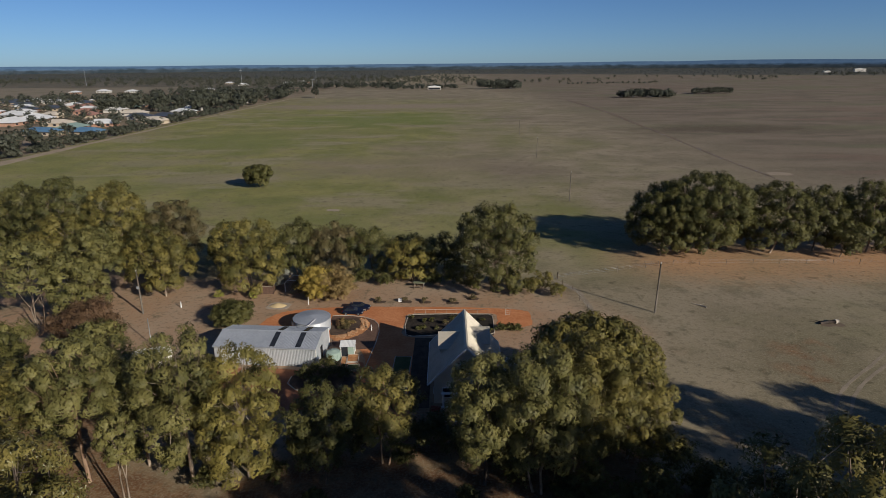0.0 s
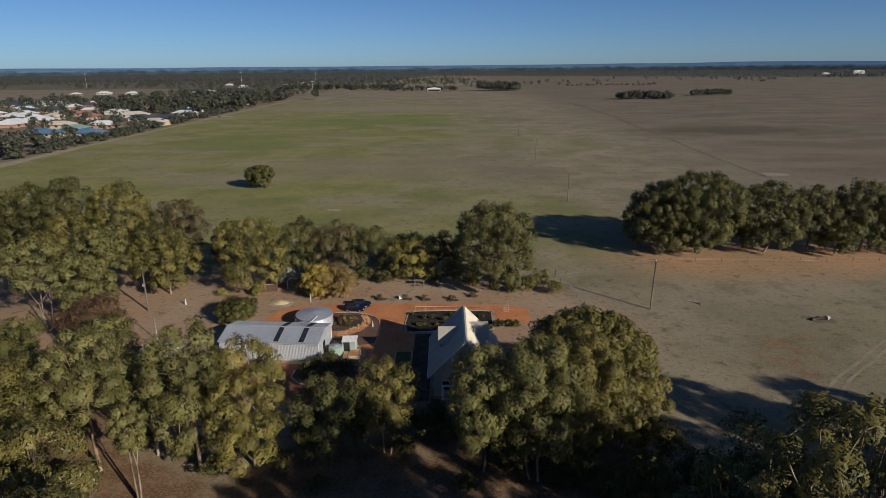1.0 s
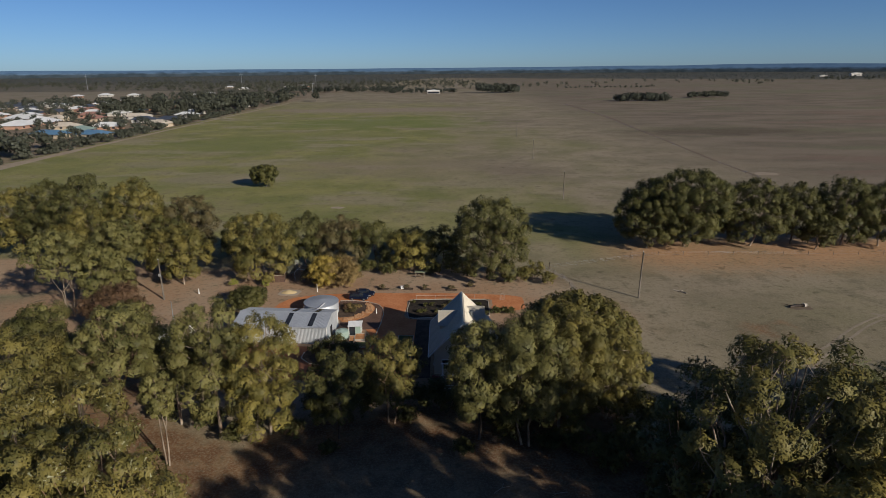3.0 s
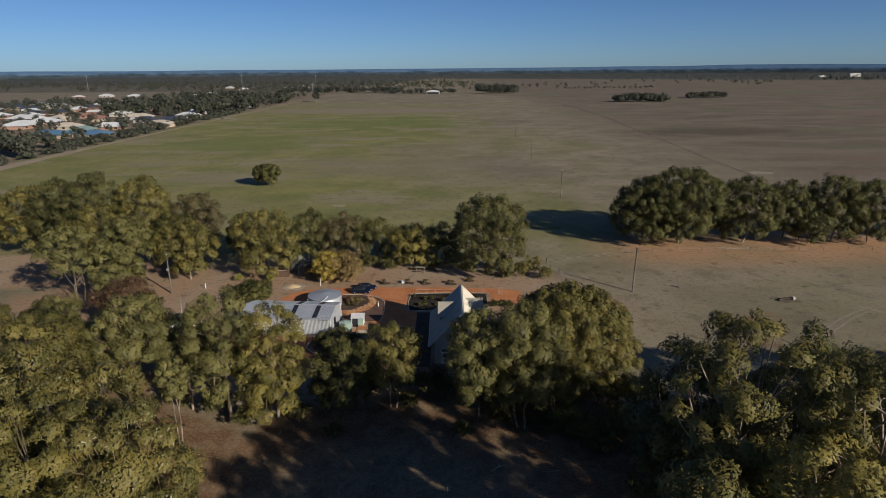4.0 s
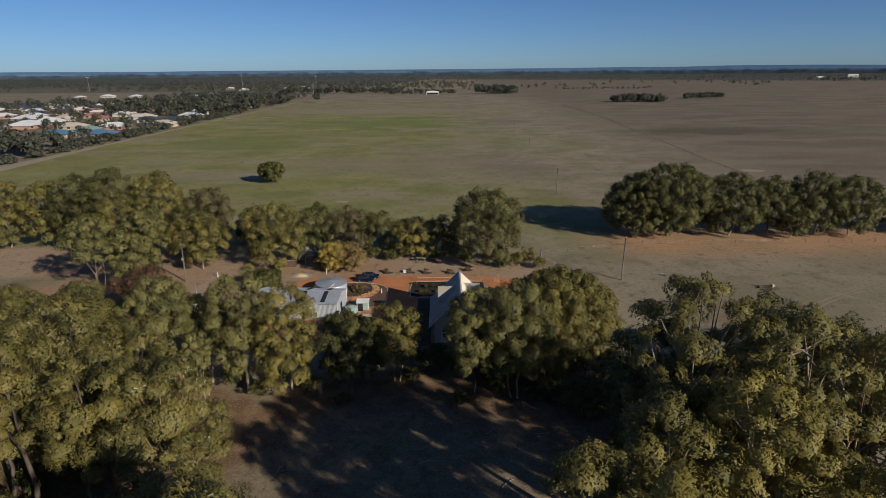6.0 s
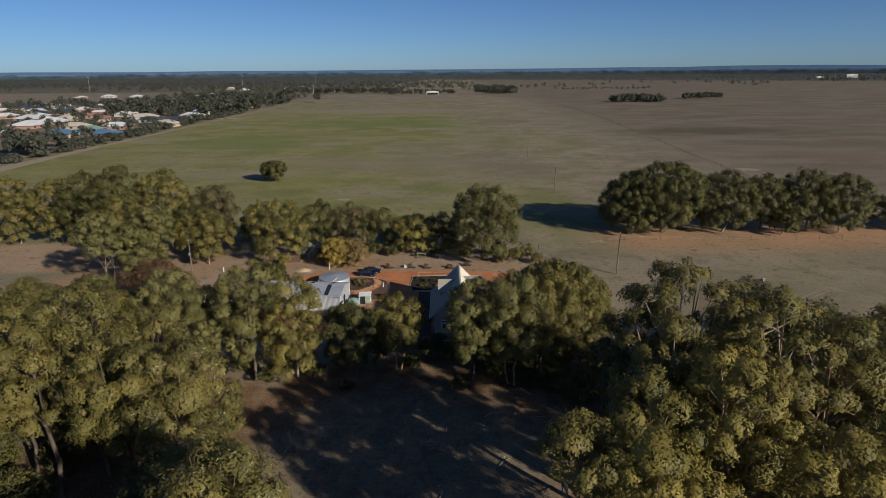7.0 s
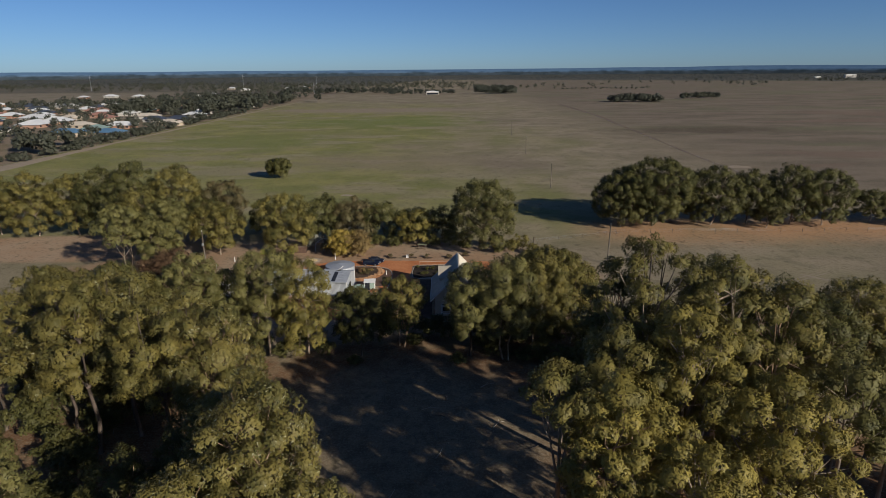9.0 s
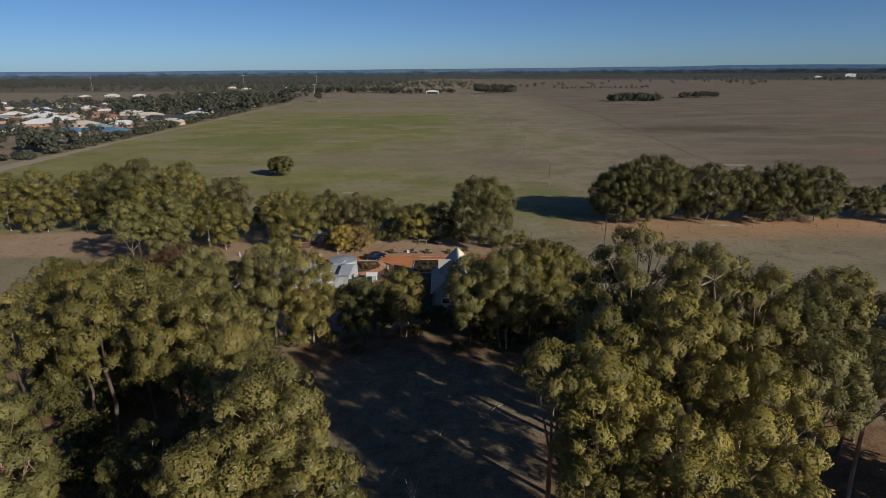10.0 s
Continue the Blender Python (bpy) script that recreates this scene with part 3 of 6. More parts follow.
def tree(name, x, y, h, r, seed, leaf=LEAF, bark=BARK_PALE, base=0.35, rc=None, count=34, per_area=190, size=(0.55, 0.24), fork=0.32, stems=1, girth=None,
         label="", category="tree", group="", sides=6, limbs=5, lean=(0, 0), fine_limbs=True, shape_top=0.25, per_lobe=10, tuft=0.55, fuzz=0.25, skirt=0.45, gap=0.8, sprays=13, puffs=8, bough=1.5, twigs=0, bare=0.55):
    """A tree: tapered trunk, forking limbs and a crown of leafy clumps at their ends."""
    rng = np.random.default_rng(seed)
    if not rc:
        base, r, count = base * skirt, r * 1.12, int(count * 0.8)
        rc = min(max(0.33 * r, 0.8), 2.1)
    if per_lobe:
        centres, radii = crown_centres(rng, h, r, base, rc, count, shape_top, gap)
    else:
        centres, radii = bough_lobes(rng, h, r, base, min(bough, 0.36 * r), gap, bare)
    centres[:, :2] += np.array(lean) * (centres[:, 2:3] / h)
    if per_lobe:
        tufts, tuft_r = tufts_of(rng, centres, radii, per_lobe, tuft)
    else:
        way = (centres - np.array((lean[0], lean[1], h * (base + 0.25 * (1 - base))))) / (r, r, h * 0.5) + np.array((0, 0, 0.75))
        way /= np.linalg.norm(way, axis=1)[:, None]
        tufts, tuft_r, facing = puffs_of(rng, centres, radii, way, puffs, tuft)
    root = thing(name, x, y, 0, 0, label, category, group)
    girth = girth or h * 0.0105 + 0.03
    bm = bmesh.new()
    hubs = centres[rng.permutation(len(centres))[:limbs]]
    groups = np.argmin(np.linalg.norm(centres[:, None] - hubs[None], axis=2), axis=1)
    for st in range(stems):
        spread = 0.0 if stems == 1 else r * 0.10
        foot = np.array((math.cos(st * 2.4) * spread, math.sin(st * 2.4) * spread, -0.15))
        top = np.array((foot[0] * 2.2 + lean[0] * fork, foot[1] * 2.2 + lean[1] * fork, h * fork * (0.85 + 0.3 * rng.random())))
        mid = (foot + top) / 2 + rng.normal(0, 0.05 * r, 3) * (1, 1, 0.2)
        g = girth / math.sqrt(stems) * 1.1
        tube(bm, [foot, foot + (top - foot) * 0.04, mid, top], [g * 1.35, g, g * 0.85, g * 0.72], sides)
        for gi in range(limbs):
            if gi % stems != st:
                continue
            own = centres[groups == gi]
            if not len(own):
                continue
            goal = own.mean(axis=0)
            goal[2] = min(goal[2] + 0.12 * h, own[:, 2].max())
            elbow = top + (goal - top) * 0.45 + np.array((0, 0, -0.03 * h)) + rng.normal(0, 0.04 * r, 3)
            root_, turn = top - (top - mid) * 0.08, elbow * 1.0
            line = [root_ * (1 - f) ** 2 + turn * (2 * f * (1 - f)) + goal * f * f for f in (0.0, 0.22, 0.45, 0.7, 1.0)]
            tube(bm, line, [g * 0.50, g * 0.40, g * 0.30, g * 0.20, g * 0.07], max(4, sides - 1))
            if fine_limbs:
                for c in own:
                    start = line[1] + (line[3] - line[1]) * rng.random() if rng.random() < 0.5 else line[2] + (line[4] - line[2]) * rng.random() * 0.85
                    bend = (start + c) / 2 + np.array((0, 0, -0.06 * np.linalg.norm(c - start)))
                    tube(bm, [start, start * 0.45 + bend * 0.4 + c * 0.15 + rng.normal(0, 0.03 * r, 3), bend * 0.45 + c * 0.55, c], [g * 0.25, g * 0.20, g * 0.13, g * 0.05], 4 if per_area > 400 else 3)
                    for q in tufts[np.linalg.norm(tufts - c, axis=1) < rc * 1.25][:per_lobe or twigs]:
                        tube(bm, [c + (bend - c) * 0.25 * rng.random(), q], [g * 0.11, g * 0.04], 3)
    part("trunk", bm, bark, root)
    if per_lobe:
        P, N = clump_leaves(rng, tufts, tuft_r, per_area, fuzz, sprays)
    else:
        P, N = spray_leaves(rng, tufts, tuft_r, facing, per_area, fuzz)
        # broader sprays deep inside each bough
        pick = np.repeat(np.arange(len(centres)), 14)
        deep = unit(rng, len(pick))
        heart = centres[pick] + deep * (radii[pick] * 0.40 * rng.random(len(pick)) ** 0.5)[:, None]
        scale = np.concatenate([np.ones(len(P)), np.full(len(heart), 2.0)])[:, None]
        P, N = np.concatenate([P, heart]), np.concatenate([N, deep + way[pick]])
        size = (size[0] * scale, size[1] * scale * 1.15)
    leaf_object("crown", P, N, size[0], size[1], rng, leaf, root, 0.4 if per_lobe else 0.55, 0.25)
    return root


def shrub(name, x, y, h, r, seed, leaf, label, group="", per_area=190, size=(0.32, 0.15), count=9, base=0.05, bark=BARK_DARK, rc=None):
    return tree(name, x, y, h, r, seed, leaf, bark, base, rc or 0.42 * r, count, per_area, size, 0.12, 2, 0.05, label, "shrub", group, 5, 4, shape_top=0.05, per_lobe=5)


def far_trees(name, spots, seed, material, label, blades=60, trunks=True):
    """Many distant trees as one mesh: rows of (x, y, height, radius)."""
    rng = np.random.default_rng(seed)
    P, N, S = [], [], []
    for x, y, h, r in spots:
        k = max(4, int(3 + r))
        c = unit(rng, k) * np.array((r * 0.62, r * 0.62, h * 0.26)) + np.array((x, y, h * 0.60))
        pick = rng.integers(0, k, blades)
        q = unit(rng, blades) * (r * 0.48) * (1, 1, 0.85)
        P.append(c[pick] + q), N.append(q / (r * 0.48) + np.array((0, 0, 0.4)))
        S.append(np.full(blades, r))
    P, N, S = np.concatenate(P), np.concatenate(N), np.concatenate(S)
    ob = leaf_object(name, P, N, (S * 0.34)[:, None], (S * 0.22)[:, None], rng, material, None, 0.2)
    return tagged(ob, label, "woodland", kind="stuff")


# ---------------------------------------------------------------- ground, distance
bm = bmesh.new()
bmesh.ops.create_grid(bm, x_segments=40, y_segments=40, size=4600)
bmesh.ops.translate(bm, verts=bm.verts, vec=(0, 900, 0))
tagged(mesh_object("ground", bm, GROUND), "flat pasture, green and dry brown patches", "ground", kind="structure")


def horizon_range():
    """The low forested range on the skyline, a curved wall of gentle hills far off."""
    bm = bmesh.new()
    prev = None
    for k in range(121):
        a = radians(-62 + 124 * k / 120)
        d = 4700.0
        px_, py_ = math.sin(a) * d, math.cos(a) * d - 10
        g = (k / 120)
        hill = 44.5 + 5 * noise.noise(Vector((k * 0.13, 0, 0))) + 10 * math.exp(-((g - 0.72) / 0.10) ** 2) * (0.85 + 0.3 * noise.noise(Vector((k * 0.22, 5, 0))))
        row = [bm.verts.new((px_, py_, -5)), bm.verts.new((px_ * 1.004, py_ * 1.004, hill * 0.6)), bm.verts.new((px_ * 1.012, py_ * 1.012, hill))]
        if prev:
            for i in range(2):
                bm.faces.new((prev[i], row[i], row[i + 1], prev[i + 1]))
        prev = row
    return tagged(mesh_object("backdrop", bm, RIDGE_FAR), "low forested hills on the horizon, haze painted in blue", "backdrop", kind="structure")


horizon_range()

rs = random.Random(11)


def wood_density(x, y):
    n = noise.noise(Vector((x * 0.0021, y * 0.0017, 3.0))) + 0.5 * noise.noise(Vector((x * 0.006, y * 0.004, 9.0)))
    if x < -200 + 0.05 * (y - 700):
        d = (0.45 + 1.3 * n if y < 1700 else 0.7 + 1.0 * n) if y > (950 if x < -340 else 1180) else -1.0
        d += 0.1
        if -1500 < x < -440 and 760 < y < 1280:
            d -= 0.75
    elif x < 90:
        d = (0.75 if y > 1500 else (0.45 if y > 1250 else 0.0)) + 0.7 * n
        d = d if y > 1180 else 0.0
    else:
        d = 1.0 + 0.4 * n if y > 2600 - (x - 100) * 0.75 + 300 * n else (0.015 + 0.2 * max(0, n) if y > 1200 else 0.0)
    return d


spots, distant = [], []
y = 960.0
while y < 4550:
    half = y * 0.80 + 60
    step = 9 + y * 0.0036 if y < 1700 else 11.0
    x = -half
    while x < half:
        if rs.random() < wood_density(x, y):
            hh = rs.uniform(6.5, 13)
            row = (x + rs.uniform(-6, 6), y + rs.uniform(-20, 20), hh, hh * rs.uniform(0.38, 0.6))
            (spots if y < 1900 else distant).append(row)
        x += step
    y += 34 + (y - 960) * 0.05
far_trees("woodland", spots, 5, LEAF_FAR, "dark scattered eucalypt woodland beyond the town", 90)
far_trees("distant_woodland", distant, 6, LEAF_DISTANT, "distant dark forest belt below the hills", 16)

# shelter belts standing alone in the dry pasture
for nm, cx, cy, wx, hh, n, sd, lb in (("shelter_belt", 246, 752, 31, 11, 44, 21, "dark clump of trees alone in dry pasture"),
                                      ("shelter_belt", 362, 835, 28, 9, 36, 22, "low dark clump of scrub in dry pasture"),
                                      ("shelter_belt", 91, 1040, 32, 17, 22, 23, "rounded grove of dark trees by pasture edge"),
                                      ("shelter_belt", -40, 1060, 60, 10, 26, 24, "ragged line of dark trees by farm sheds"),
                                      ("shelter_belt", -190, 1120, 110, 13, 46, 25, "ragged line of dark trees by pasture edge"),
                                      ("shelter_belt", 330, 1250, 90, 6, 22, 26, "thin line of low scrub in pasture")):
    rows = [(cx - wx + 2 * wx * (i + rs.random()) / n, cy + rs.uniform(-7, 7), hh * rs.uniform(0.6, 1.0), hh * rs.uniform(0.38, 0.55)) for i in range(n)]
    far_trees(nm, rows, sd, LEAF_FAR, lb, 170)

# trees among the houses and the dense wood along the pasture's edge
town = []
for i in range(820):
    x, y = rs.uniform(-640, -208), rs.uniform(350, 980)
    if x < -0.78 * y - 60 or (x < -440 and y > 780):
        continue
    hh = rs.uniform(2.5, 8) if y < 640 else rs.uniform(4, 11)
    town.append((x, y, hh, hh * rs.uniform(0.42, 0.62)))
edge = []
for i in range(150):
    x, y = rs.uniform(-330, -208), rs.uniform(560, 830)
    hh = rs.uniform(9, 17)
    edge.append((x + (y - 700) * 0.03, y, hh, hh * rs.uniform(0.34, 0.46)))
for i in range(150):
    y = rs.uniform(250, 600)
    hh = rs.uniform(2.5, 5.0)
    edge.append((rs.uniform(-216, -203) - (3 if y > 400 else 0), y, hh, hh * rs.uniform(0.55, 0.75)))
for i in range(34):
    edge.append((rs.uniform(-290, -206), rs.uniform(262, 335), rs.uniform(8, 13), rs.uniform(3.6, 5.2)))
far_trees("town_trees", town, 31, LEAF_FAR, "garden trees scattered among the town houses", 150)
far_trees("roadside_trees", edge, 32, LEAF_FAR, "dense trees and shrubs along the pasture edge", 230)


# ---------------------------------------------------------------- town
def town_house(x, y, w, d, rz, roof, wall, label):
    root = thing("house", x, y, 0, rz, label, "house", "houses of the town")
    part("wall", boxed(-w / 2, w / 2, -d / 2, d / 2, 0, 2.6), wall, root)
    bm = bmesh.new()
    e, rh = 0.9, d * 0.17 + 0.5
    lo = [bm.verts.new(p) for p in ((-w / 2 - e, -d / 2 - e, 2.55), (w / 2 + e, -d / 2 - e, 2.55), (w / 2 + e, d / 2 + e, 2.55), (-w / 2 - e, d / 2 + e, 2.55))]
    up = [bm.verts.new(v.co + Vector((0, 0, 0.18))) for v in lo]
    a, b = bm.verts.new((-w / 2 + d * 0.42, 0, 2.7 + rh)), bm.verts.new((w / 2 - d * 0.42, 0, 2.7 + rh))
    for k in range(4):
        bm.faces.new((lo[k], lo[(k + 1) % 4], up[(k + 1) % 4], up[k]))
    bm.faces.new(lo[::-1])
    bm.faces.new((up[0], up[1], b, a)), bm.faces.new((up[2], up[3], a, b))
    bm.faces.new((up[1], up[2], b)), bm.faces.new((up[3], up[0], a))
    part("roof", bm, roof, root)
    for k in range(3):
        cx = -w * 0.32 + k * w * 0.32
        part("window", boxed(cx - 1.0, cx + 1.0, -d / 2 - 0.04, -d / 2 + 0.05, 0.8, 2.1), GLASS_DARK, root)
    return root


names = {"w": "white", "d": "dark slate", "t": "terracotta", "b": "blue", "g": "pale green", "c": "cream"}
HOUSES = (("w", -325, 448), ("w", -368, 517), ("w", -325, 476), ("b", -257, 379), ("b", -227, 377), ("g", -253, 404), ("w", -249, 433), ("t", -303, 511),
          ("d", -252, 494), ("d", -229, 492), ("w", -246, 589), ("w", -314, 651), ("w", -314, 573), ("w", -596, 978), ("w", -571, 1016), ("w", -519, 1006),
          ("w", -511, 1448), ("w", -401, 963), ("w", -412, 1056), ("w", -363, 1408), ("w", -236, 704), ("c", -336, 513), ("t", -373, 621), ("d", -404, 583))
HOUSES2 = (("d", -391, 600), ("w", -502, 741), ("d", -460, 659), ("w", -460, 712), ("g", -318, 615), ("t", -330, 552), ("w", -398, 645), ("c", -219, 452),
           ("d", -499, 695), ("c", -282, 436), ("w", -344, 1496), ("c", -275, 530), ("w", -360, 700), ("t", -290, 690), ("w", -430, 820), ("w", -300, 1300), ("w", -440, 1330))
for k, hx, hy in HOUSES + HOUSES2:
    big = 1.35 if (k == "w" and hy < 520 and hx < -300) else 1.0
    w, d = rs.uniform(16, 22) * big, rs.uniform(11, 14) * big
    town_house(hx, hy, w, d, rs.choice((0, 0, 90, 8, -12)), ROOFS[k], TOWN_WALLS[rs.randrange(3)], "single-storey house with a %s hipped roof" % names[k])
taken = [(hx, hy) for k, hx, hy in HOUSES + HOUSES2]
for i in range(900):
    hx, hy = rs.uniform(-640, -222), rs.uniform(395, 760)
    if hx < -0.76 * hy - 40 or (hy > 560 and hx > -330) or min(math.hypot(hx - a, hy - b) for a, b in taken) < 31 or len(taken) > 62:
        continue
    taken.append((hx, hy))
    k = rs.choice("wwwddtcg")
    town_house(hx, hy, rs.uniform(15, 20), rs.uniform(10, 13), rs.choice((0, 90, 8, -12)), ROOFS[k], TOWN_WALLS[rs.randrange(3)], "single-storey house with a %s hipped roof" % names[k])
sheet("paved_street", [(-560, 560), (-230, 528), (-226, 536), (-560, 572)], 0.03, PALE_DIRT, "pale street between the town houses", "street")
sheet("dirt_verge", [(-205, 225), (-195, 225), (-198.5, 330), (-198.5, 430), (-199, 760), (-201, 760), (-202, 430), (-203, 330)], 0.03, DRY_VERGE, "pale dirt track along the pasture edge", "track", 0.8)

for px_, py_, ph in ((-830, 1410, 34), (-1180, 1330, 34), (-500, 1500, 34), (-330, 1560, 30), (-240, 1100, 20)):
    pylon = thing("power_pylon", px_, py_, 0, 0, "tall grey transmission pole above the woods", "pylon", "pylons")
    part("mast", piped([(0, 0, 0), (0, 0, ph)], [0.4, 0.2], 6), STEEL, pylon)
    part("cross_arm", boxed(-4, 4, -0.2, 0.2, ph - 4, ph - 3.5), STEEL, pylon)

# farm sheds across the pasture
for fx, fy, fw, lb in ((-20, 1040, 22, "open-fronted white farm shed by distant trees"), (1590, 2380, 42, "large pale building by the far forest"), (1440, 2340, 26, "long low white farm shed far off")):
    root = thing("farm_shed", fx, fy, 0, 0, lb, "shed")
    part("wall", boxed(-fw / 2, fw / 2, -5, 5, 0, 4.5 if fw < 40 else 11), TOWN_WALLS[2], root)
    bm = bmesh.new()
    zz = 4.5 if fw < 40 else 11
    prism(bm, [(-fw / 2 - 0.5, zz), (fw / 2 + 0.5, zz), (fw / 2 + 0.5, zz + 0.3), (0, zz + 2.0), (-fw / 2 - 0.5, zz + 0.3)], -5.6, 5.6)
    part("roof", bm, ROOFS["w"], root)
    # open front drawn as a dark slab, interior shade in its colour
    if fw < 25:
        part("opening_shade", boxed(-fw / 2 + 1, fw / 2 - 1, -5.06, -4.9, 0.2, 3.2), SKYLIGHT, root)


# ---------------------------------------------------------------- yard surfaces
sheet("driveway", [(13.4, 87.6), (14.1, 91.2), (12.8, 94.2), (1.2, 95.7), (-9.4, 95.9), (-15.6, 96.1), (-19.9, 95.8), (-24.5, 95.3), (-27, 94.5), (-29.3, 93.3), (-30.6, 90.9), (-30.9, 87.6), (-27, 85.5),
                   (-19, 84), (-12.4, 78), (-11.6, 66), (-9, 60), (-5.5, 60), (-3.6, 70), (-3.6, 82), (-7.0, 84.2), (-7.3, 88), (-7.0, 92.3), (-5.8, 93.0), (0.5, 93.1), (7.2, 92.9), (8.5, 91.4), (8.5, 87.6)],
      0.03, ORANGE, "orange gravel driveway through the yard", "driveway", 0.15)
sheet("shed_apron", [(-34, 73.5), (-18, 73.5), (-13, 76), (-11, 70), (-12, 64), (-20, 63), (-34, 66)], 0.022, REDDIRT, "reddish dirt apron before the shed", "yard", 0.2)
sheet("gravel_path", [(-19.6, 92), (-14.5, 91.4), (-11.6, 88.8), (-11.2, 83.5), (-11.5, 80.2), (-14, 79.6), (-17.6, 81), (-18.2, 85)], 0.04, GRAVEL, "brown gravel garden island", "garden path", 0.05)
kerb_line("kerb", [(-19.6, 92.1), (-17, 92.15), (-14.4, 91.6), (-12.4, 90.3), (-11.4, 88.4), (-11.0, 85.5), (-11.1, 82), (-11.4, 78), (-11.9, 72), (-12.4, 67)], "pale stone kerb round the garden island")
sheet("mulch_bed", [(-17.8, 82.6), (-15.9, 83.1), (-14.0, 84.7), (-12.9, 87.0), (-13.0, 89.2), (-14.0, 90.6), (-14.8, 90.8), (-14.4, 89.0), (-14.5, 87.4), (-15.6, 85.5), (-17.3, 84.5), (-18.4, 84.3)], 0.07, MULCH, "crescent of orange bark mulch", "garden bed", 0.08)
sheet("soil_bed", [(-18.6, 84.6), (-17.5, 84.7), (-15.8, 85.7), (-14.6, 87.5), (-14.5, 89.0), (-14.9, 90.7), (-17.4, 90.9), (-19.0, 90.0), (-19.2, 87)], 0.06, SOIL, "dark soil bed with low plants", "garden bed", 0.06)
sheet("garden_bed", [(-6.6, 84.6), (-6.9, 88), (-6.6, 91.6), (-5.8, 92.3), (0, 92.5), (7, 92.3), (7.6, 91.5), (7.4, 85), (6.5, 84.4), (0, 84.6), (-5.6, 84.0)], 0.05, BLACK_MULCH, "dark planted garden bed behind the house", "garden bed", 0.04)
kerb_line("kerb", [(-5.6, 83.9), (-6.6, 84.4), (-7.0, 88), (-6.7, 91.6), (-5.8, 92.4), (0, 92.6), (7, 92.4), (7.7, 91.6), (7.5, 85), (6.5, 84.3), (0, 84.5)], "pale stone kerb round the planted bed", True)
sheet("lawn_strip", [(-7.6, 77.1), (-5.4, 76.9), (-5.6, 66), (-7.9, 66)], 0.05, LAWN, "narrow kerbed lawn strip by the house", "lawn", sharp=True)
# dark soil-coloured strip laid down for the shade beside the farmhouse
sheet("house_shade_strip", [(-5.1, 83.4), (-2.4, 83.2), (-2.4, 63.5), (-5.2, 63.5)], 0.045, SOIL, "dark strip standing for shade along the farmhouse wall", "garden bed", sharp=True)
kerb_line("kerb", [(-8.0, 66), (-7.7, 77.2), (-5.3, 77.0), (-5.5, 66)], "pale kerb round the lawn strip")
sheet("shrub_bed", [(-20.5, 72.6), (-15, 73.4), (-12.6, 71.5), (-13, 68.4), (-16, 67.3), (-20, 68), (-21.6, 70.4)], 0.04, SOIL, "shaded kerbed shrub bed before the shed", "garden bed", 0.05)
kerb_line("kerb", [(-21.6, 71.4), (-21.7, 69.6), (-20.2, 67.9), (-18, 67.3), (-15.5, 67.2)], "pale kerb of the shrub bed")
sheet("sand_heap_base", [(-32.2, 95.6), (-28.8, 95.2), (-28.2, 97.6), (-31.4, 98.2)], 0.03, PALE_DIRT, "patch of pale spilt sand", "ground", 0.15)
# wheel tracks and worn lines in the paddock
for off in (0.0, 2.0):
    sheet("wheel_track", [(44 + off, 56), (47.4 + off, 62.5), (52 + off, 68), (60 + off, 74.3), (68 + off, 80.5), (78 + off, 86), (78.1 + off, 85.8), (68.2 + off, 80.15), (60.3 + off, 73.95), (52.3 + off, 67.7), (47.75 + off, 62.3), (44.35 + off, 56)],
          0.012, TRACK_DUST, "pale wheel track worn in dry grass", "track", 0.06)
sheet("wheel_track", [(74, 84), (80, 78), (88, 74), (88, 74.7), (80.5, 78.7), (74.5, 84.6)], 0.010, TRACK_DUST, "pale wheel track worn in dry grass", "track", 0.1)
sheet("burn_patch", [(61, 87.0), (64.2, 86.9), (64.8, 88), (63.5, 88.9), (61.2, 88.7)], 0.012, DARK_DIRT, "scorched brown earth round a log", "ground", 0.25)
sheet("farm_track", [(121.6, 215), (124, 270), (130.6, 355), (135.4, 430), (142.2, 528), (143, 690), (138.6, 690), (138.4, 528), (132.4, 430), (128.4, 355), (122.6, 270), (120.4, 215)], 0.02, DARK_DIRT, "dark dirt farm track across the pasture", "track", 0.5)
sheet("bare_patch", [(123, 222), (130, 221), (132.5, 225), (128, 228.5), (124, 227)], 0.02, DRY_VERGE, "pale bare patch by the farm track", "ground", 0.8)
sheet("bare_patch", [(-35.6, 168.6), (-32.5, 168.2), (-31.4, 169.6), (-33, 171), (-35.4, 170.6)], 0.02, DRY_VERGE, "bare worn patch in green pasture", "ground", 0.4)
sheet("foot_track", [(20.6, 108), (24, 103), (24.6, 94), (25.4, 84), (26.2, 84), (25.6, 94), (25.0, 103.4), (22, 108.6)], 0.02, TRACK_DUST, "worn track inside the paddock fence", "track", 0.15)


